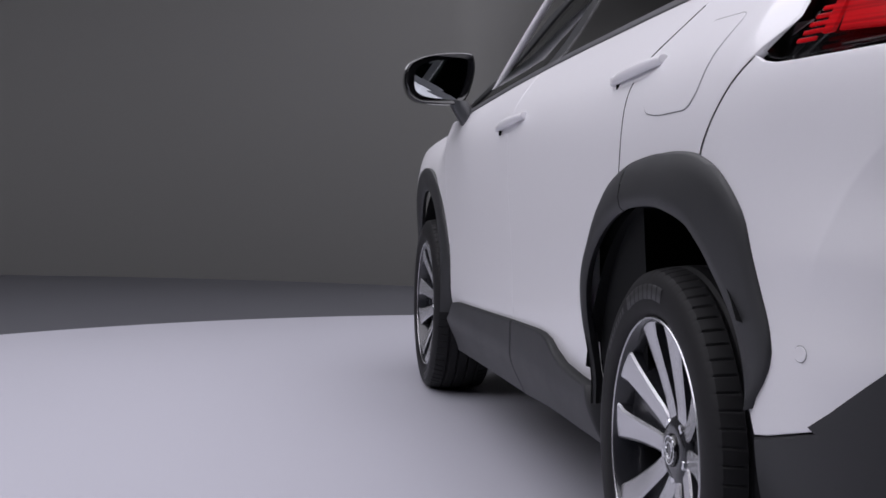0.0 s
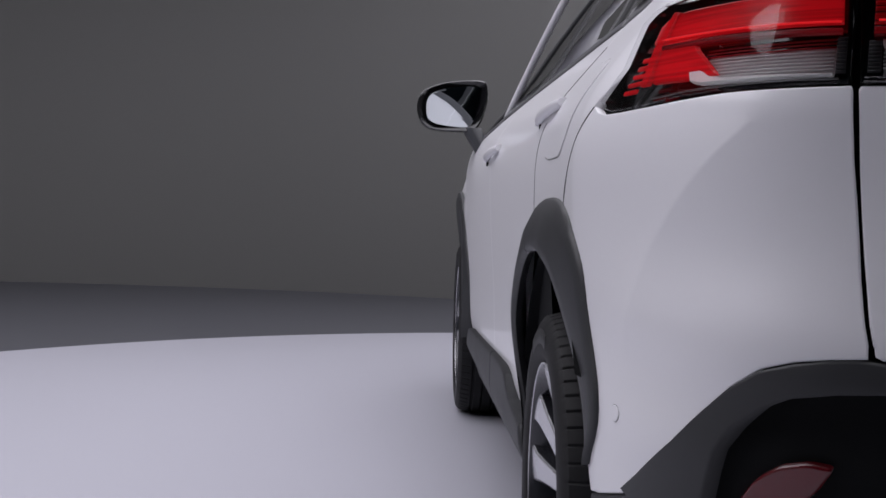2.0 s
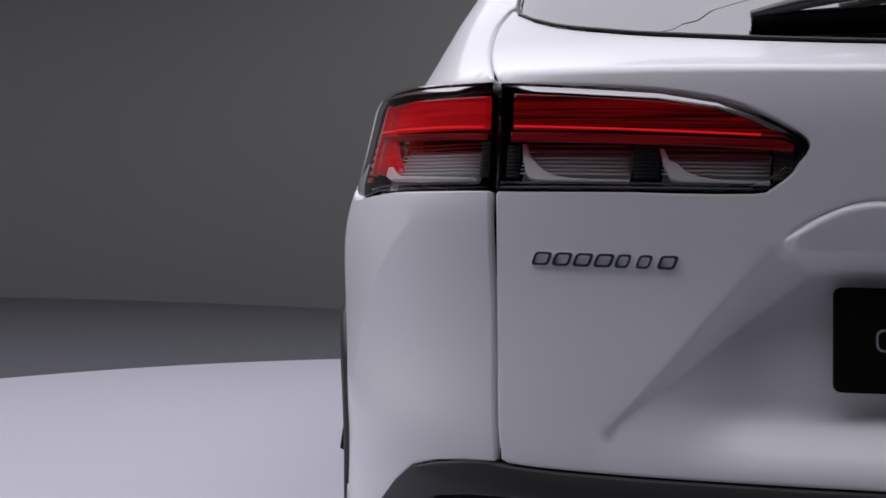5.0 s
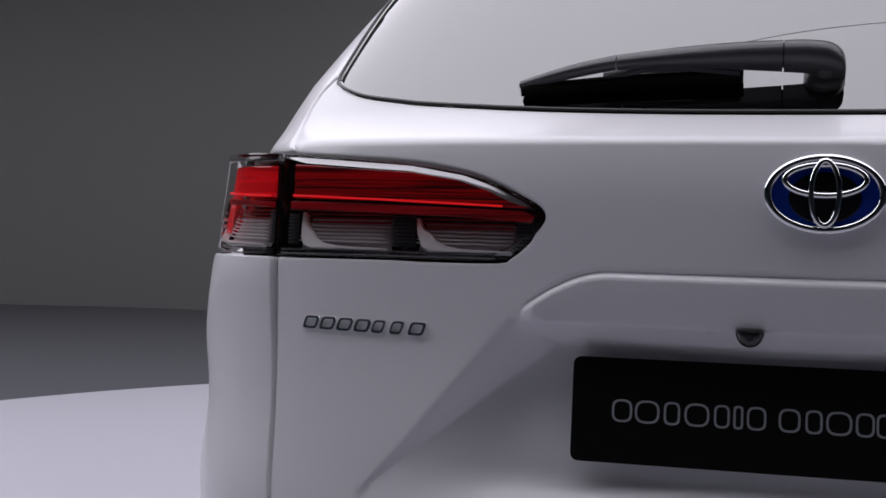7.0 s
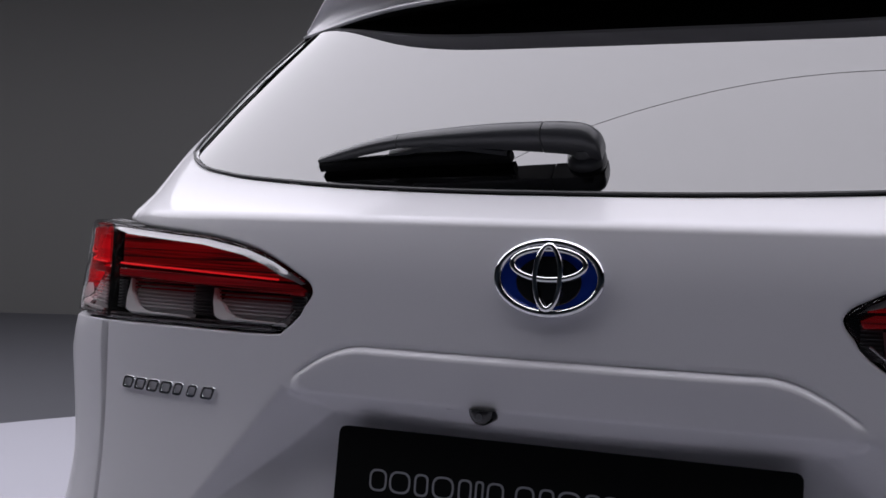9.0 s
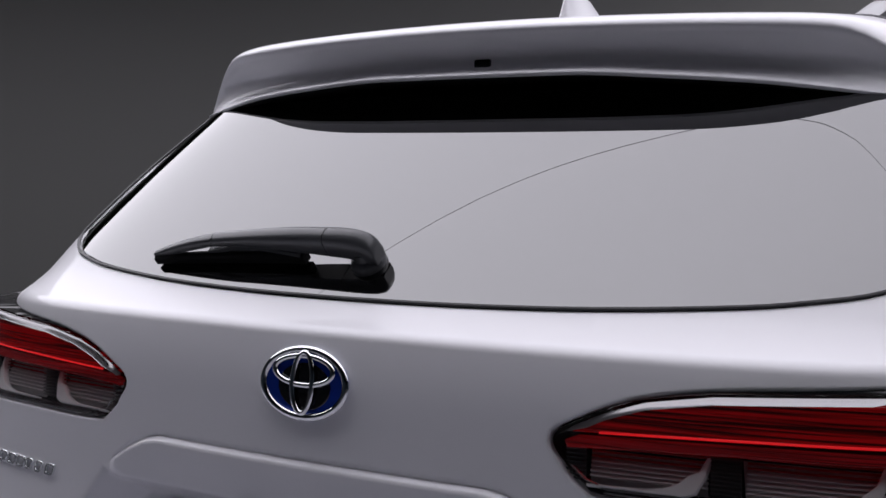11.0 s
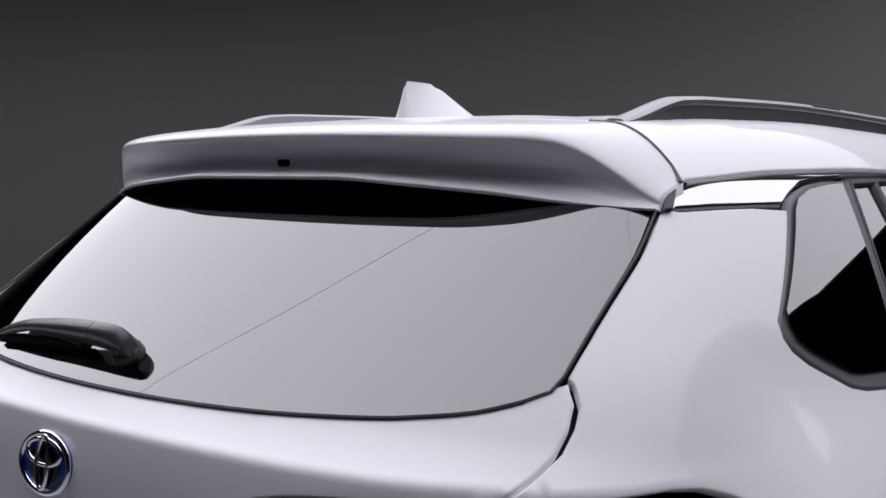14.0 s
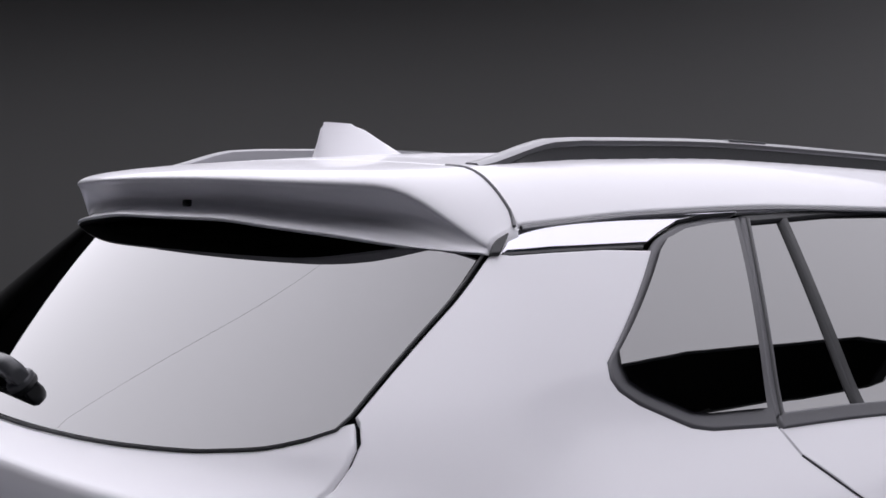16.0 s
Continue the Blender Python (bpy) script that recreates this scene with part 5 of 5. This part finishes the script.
for s in (1, -1):
    for y0, y1, z, slope in ((.935, 1.185, 1.052, -.022), (1.905, 2.175, .996, -.024)):
        me = handle(y0, y1, z, 0.018, slope)
        h = part("door_handle", me if s > 0 else sharpen(mirrored(me), 50), PAINT, car)
        base = [(y, z + slope * ((y - y0) / (y1 - y0) - 0.5) + dz) for y, dz in ((y0 + .05, -.024), (y1 - .05, -.024), (y1 - .03, 0), (y1 - .05, .022), (y0 + .05, .022), (y0 + .03, 0))]
        pm = patch(rounded(base, 0.02), side, step=0.02, edge=0, depth=0, off=0.0012)
        part("handle_pocket", pm if s > 0 else mirrored(pm), PAINT, h)
        yk = y1 - 0.012
        xb = float(width_at(z + slope * .5) * along(yk))
        for nm, d0, d1, o0, o1, h0, h1, bev, mat in (("handle_base", .003, .024, -.02, .014, -.011, .011, .006, PAINT), ("handle_gap", -.014, -.001, -.02, .0075, -.021, -.008, .002, MATT_BLACK)):
            part(nm, box(min(s * (xb + o0), s * (xb + o1)), max(s * (xb + o0), s * (xb + o1)), yk + d0, yk + d1, z + slope * .5 + h0, z + slope * .5 + h1, bev, 3), mat, h)

M_OUT = [(-1.112, 1.165), (-1.110, 1.205), (-1.092, 1.238), (-1.04, 1.262), (-.967, 1.275), (-.893, 1.276), (-.876, 1.262), (-.872, 1.211), (-.890, 1.14), (-.915, 1.106), (-.955, 1.099), (-1.054, 1.103), (-1.095, 1.125)]
M_IN = [(-1.078, 1.150), (-1.080, 1.195), (-1.062, 1.226), (-1.02, 1.243), (-.965, 1.251), (-.905, 1.253), (-.899, 1.235), (-.905, 1.185), (-.922, 1.135), (-.945, 1.116), (-1.03, 1.122), (-1.062, 1.132)]
for s in (1, -1):
    co = [tuple(q) for q in curve(M_OUT, 4, closed=True)]
    ci = [tuple(q) for q in curve(M_IN, 4, closed=True)]
    cx, cz = -.992, 1.188
    secs = []
    for y, k in ((2.938, .90), (2.930, .955), (2.932, .99), (2.945, 1.0), (2.98, 1.0), (3.03, .95), (3.07, .80), (3.095, .55), (3.105, .25)):
        secs.append([(-s * (cx + (x - cx) * k - 0.018), y - 0.15, cz - 0.011 + (z - cz) * k) for x, z in co])
    me = loft(secs)
    me.materials.append(PAINT)
    me.materials.append(GLOSS_BLACK)
    me.polygons.foreach_set("material_index", [0 if q.center.z > 1.200 and q.center.y > 2.784 else 1 for q in me.polygons])
    m = part("door_mirror", me, PAINT, car, "door mirror with a white cap and a black surround")
    surround = []
    for y, k in ((2.945, .968), (2.928, .962), (2.925, .94), (2.934, .80), (2.940, .3)):
        surround.append([(-s * (cx + (x - cx) * k - 0.018), y - 0.15, cz - 0.011 + (z - cz) * k) for x, z in co])
    part("mirror_surround", loft(surround), GLOSS_BLACK, m)
    bm = bmesh.new()
    bm.faces.new([bm.verts.new((-s * (x - 0.018), 2.7735 + 0.03 * (x + .99)**2 + 0.10 * (x + .99) - 0.05 * (z - 1.18), z - 0.011)) for x, z in ci])
    bmesh.ops.recalc_face_normals(bm, faces=bm.faces[:])
    part("mirror_glass", bm, MIRROR, m)
    st = []
    for k in np.linspace(0, 1, 7):
        c = np.array((.943 - .055 * k, 2.815 - .01 * k, 1.104 - .095 * k))
        wx, wy = .036 - .002 * k, .045 + 0.02 * k
        st.append([(s * (c[0] + wx * math.cos(t)), c[1] + wy * math.sin(t), c[2]) for t in np.linspace(0, 2 * np.pi, 13)[:-1]])
    part("mirror_stalk", loft(st), SATIN_BLACK, m)

# ---- wheels ----
def tyre_mesh():
    prof = [(-.105, .246), (-.112, .255), (-.117, .285), (-.113, .315), (-.104, .330)]
    tread = []
    for x in np.linspace(-.100, .100, 41):
        groove = 0.007 if any(abs(x - c) < 0.0045 for c in (-.058, -.02, .02, .058)) else 0
        tread.append((x, .341 - 0.010 * (abs(x) / .1)**3 - groove))
    prof += tread + [(.104, .3295), (.108, .324), (.1135, .315), (.1165, .300), (.118, .290), (.1165, .272), (.1155, .264), (.113, .256), (.108, .249), (.099, .2445)]
    n = 576
    m = len(prof)
    verts, faces = [], []
    for i in range(n):
        a = 2 * np.pi * i / n
        cut = i % 8 == 0
        for x, r in prof:
            if cut and .066 < abs(x) < .1045 and r > .32:
                r = r - 0.0030
            lean = 0.010 * (abs(x) - .06) / .05 if abs(x) > .06 and r > .31 else 0
            verts.append((x, r * math.cos(a + lean), r * math.sin(a + lean)))
    for i in range(n):
        for j in range(m - 1):
            faces.append((i * m + j, i * m + j + 1, ((i + 1) % n) * m + j + 1, ((i + 1) % n) * m + j))
    me = mesh_of(verts, faces)
    bm = bmesh.new()
    bm.from_mesh(me)
    bmesh.ops.recalc_face_normals(bm, faces=bm.faces)
    bm.to_mesh(me)
    bm.free()
    return sharpen(me, 28)


TYRE = tyre_mesh()
BARREL = revolve([(.100, .2335), (.107, .232), (.109, .2285), (.106, .2255), (.098, .222), (.085, .217), (.03, .208), (-.06, .205), (-.10, .225), (-.105, .236)], 96)
RIM_EDGE = revolve([(.1085, .2335), (.1105, .2322), (.1105, .2300), (.108, .2285), (.102, .2270)], 96)
HUB = revolve([(-.03, .075), (.040, .075), (.060, .066), (.068, .052), (.069, .036), (.069, 0.0005)], 48)
CAP = revolve([(.066, .0305), (.072, .0305), (.0745, .028), (.0755, .0005)], 40)
CAP_RING = revolve([(.0725, .0275), (.0762, .0268), (.0762, .0245), (.073, .0238)], 40)
CAP_MARK = revolve([(.0735, .0165), (.0768, .016), (.0768, .0135), (.0735, .013)], 32)
DISC = revolve([(.0, .155), (.012, .155), (.012, .08), (.0, .08)], 64)


def spoke_mesh(sign):
    """One limb of a twin spoke: a machined face on dark flanks."""
    st = [(.048, .0215, .0185, .062), (.085, .0290, .0195, .068), (.125, .0390, .0220, .078), (.165, .0500, .0260, .089), (.200, .0605, .0320, .0985), (.227, .0705, .0480, .1050)]
    secs = []
    for r, off, hw, face in st:
        t0, t1 = sign * off - hw * 0.92, sign * off + hw * 0.92
        lo_ = face - (0.030 + 0.10 * (0.23 - r) * 0.3)
        c = 0.0035
        secs.append([(lo_, r, t0 - 0.003), (face - c, r, t0 - 0.0015), (face, r, t0 + c), (face + 0.0006, r, (t0 + t1) / 2), (face, r, t1 - c), (face - c, r, t1 + 0.0015), (lo_, r, t1 + 0.003)])
    m = 7
    verts = [v for s in secs for v in s]
    faces, mats = [], []
    for i in range(len(secs) - 1):
        for j in range(m):
            a, b = i * m + j, i * m + (j + 1) % m
            faces.append((a, b, b + m, a + m))
            mats.append(0 if j in (1, 2, 3, 4) else 1)
    me = mesh_of(verts, faces)
    me.materials.append(SATIN_SILVER)
    me.materials.append(RIM_DARK)
    me.polygons.foreach_set("material_index", mats)
    bm = bmesh.new()
    bm.from_mesh(me)
    bmesh.ops.recalc_face_normals(bm, faces=bm.faces)
    bm.to_mesh(me)
    bm.free()
    return sharpen(me, 30)


SPOKES = [spoke_mesh(1), spoke_mesh(-1)]
WEB = loft([[(.052, .05, -.012), (.052, .05, .012), (.03, .05, .012), (.03, .05, -.012)], [(.074, .22, -.036), (.074, .22, .036), (.05, .22, .036), (.05, .22, -.036)]])
for rim_mesh in (BARREL, RIM_EDGE, *SPOKES, WEB):
    rim_mesh.transform(Matrix.Diagonal((1, 1.05, 1.05, 1)))
NUT = revolve([(.055, .010), (.066, .010), (.068, .0085), (.068, .0005)], 6)


def arc_bar(r0, r1, d0, d1):
    n = 8
    vs = []
    for k in range(n + 1):
        a = radians(d0 + (d1 - d0) * k / n)
        for x, r in ((.1172, r0), (.1187, r0 + .002), (.1180, r1 - .002), (.1160, r1)):
            vs.append((x, r * math.cos(a), r * math.sin(a)))
    fs = [(i * 4 + j, i * 4 + j + 1, (i + 1) * 4 + j + 1, (i + 1) * 4 + j) for i in range(n) for j in range(3)]
    me = mesh_of(vs, fs)
    bm = bmesh.new()
    bm.from_mesh(me)
    bmesh.ops.recalc_face_normals(bm, faces=bm.faces)
    bm.to_mesh(me)
    bm.free()
    return me


BARS = [arc_bar(.278, .306, d, d + 4.2) for d in np.arange(0, 36, 5.0)] + [arc_bar(.284, .299, d, d + 2.4) for d in np.arange(44, 68, 3.2)]
for cy in (0.863, 3.503):
    for s in (1, -1):
        base = Matrix.Translation((s * (0.782 if cy < 2 else 0.834), cy, 0.3415)) @ (Matrix.Identity(4) if s > 0 else Matrix.Rotation(math.pi, 4, "Z")) @ Matrix.Rotation(radians(18 if cy < 2 else 40), 4, "X")
        w = part("wheel", BARREL, RIM_DARK, car, "black tyre on a two-tone twin-spoke alloy rim")
        w.matrix_basis = base
        for nm, me, mat in (("tyre", TYRE, RUBBER), ("rim_edge", RIM_EDGE, SATIN_SILVER), ("hub", HUB, RIM_DARK), ("hub_cap", CAP, GLOSS_BLACK), ("cap_ring", CAP_RING, CHROME), ("cap_mark", CAP_MARK, CHROME), ("brake_disc", DISC, DISC_STEEL)):
            part(nm, me, mat, w)
        for k in range(5):
            turn = Matrix.Rotation(k * 2 * math.pi / 5, 4, "X")
            for sm in SPOKES:
                part("spoke", sm, SATIN_SILVER, w).matrix_basis = turn
            part("spoke_web", WEB, RIM_DARK, w).matrix_basis = turn
            part("wheel_nut", NUT, CHROME, w).matrix_basis = Matrix.Rotation((k + 0.5) * 2 * math.pi / 5, 4, "X") @ Matrix.Translation((0, .054, 0))
        for d0 in (0, 180):
            for bme in BARS:
                part("sidewall_mark", bme, RUBBER_BAND, w).matrix_basis = Matrix.Rotation(radians(d0 + 62), 4, "X")

# ---- underbody and cabin ----
part("underbody", box(-.60, .60, .25, 4.25, .22, .45, 0.03), MATT_BLACK, car)
part("underbody", box(-.845, .845, 1.36, 3.00, .24, .42, 0.03), MATT_BLACK, car)
part("cabin_floor", box(-.70, .70, .60, 3.0, .45, .50), CABIN, car)
part("parcel_shelf", box(-.58, .58, .30, .95, 1.02, 1.05, 0.01), CABIN, car)
part("dashboard", box(-.70, .70, 2.72, 3.05, .85, 1.06, 0.06, 3), CABIN, car)
part("headliner", patch([(.53, .62), (.54, 1.5), (.52, 2.1), (.46, 2.35), (-.46, 2.35), (-.52, 2.1), (-.54, 1.5), (-.53, .62)], roof_fn, step=0.1, edge=0, depth=0, off=-0.03, centre=np.array([0, 1.2, 0.5])), CABIN, car)
for x0, x1, y, wide in ((-.62, -.12, 2.05, 0), (.12, .62, 2.05, 0), (-.66, .66, 1.12, 1)):
    cx = (x0 + x1) / 2
    seat = part("seat", box(x0, x1, y, y + .50, .58, .74, 0.06, 3), CABIN, car)
    bk = box(x0 + .02, x1 - .02, -.07, .07, 0, .60, 0.05, 3)
    bk.transform(Matrix.Translation((0, y + .02, .70)) @ Matrix.Rotation(radians(14), 4, "X"))
    part("backrest", bk, CABIN, seat)
    for hx in ((cx,) if not wide else (-.40, 0, .40)):
        hr = box(hx - .12, hx + .12, -.045, .045, 0, .17, 0.04, 3)
        hr.transform(Matrix.Translation((0, y - .14, 1.31)) @ Matrix.Rotation(radians(10), 4, "X"))
        part("headrest", hr, CABIN, seat)
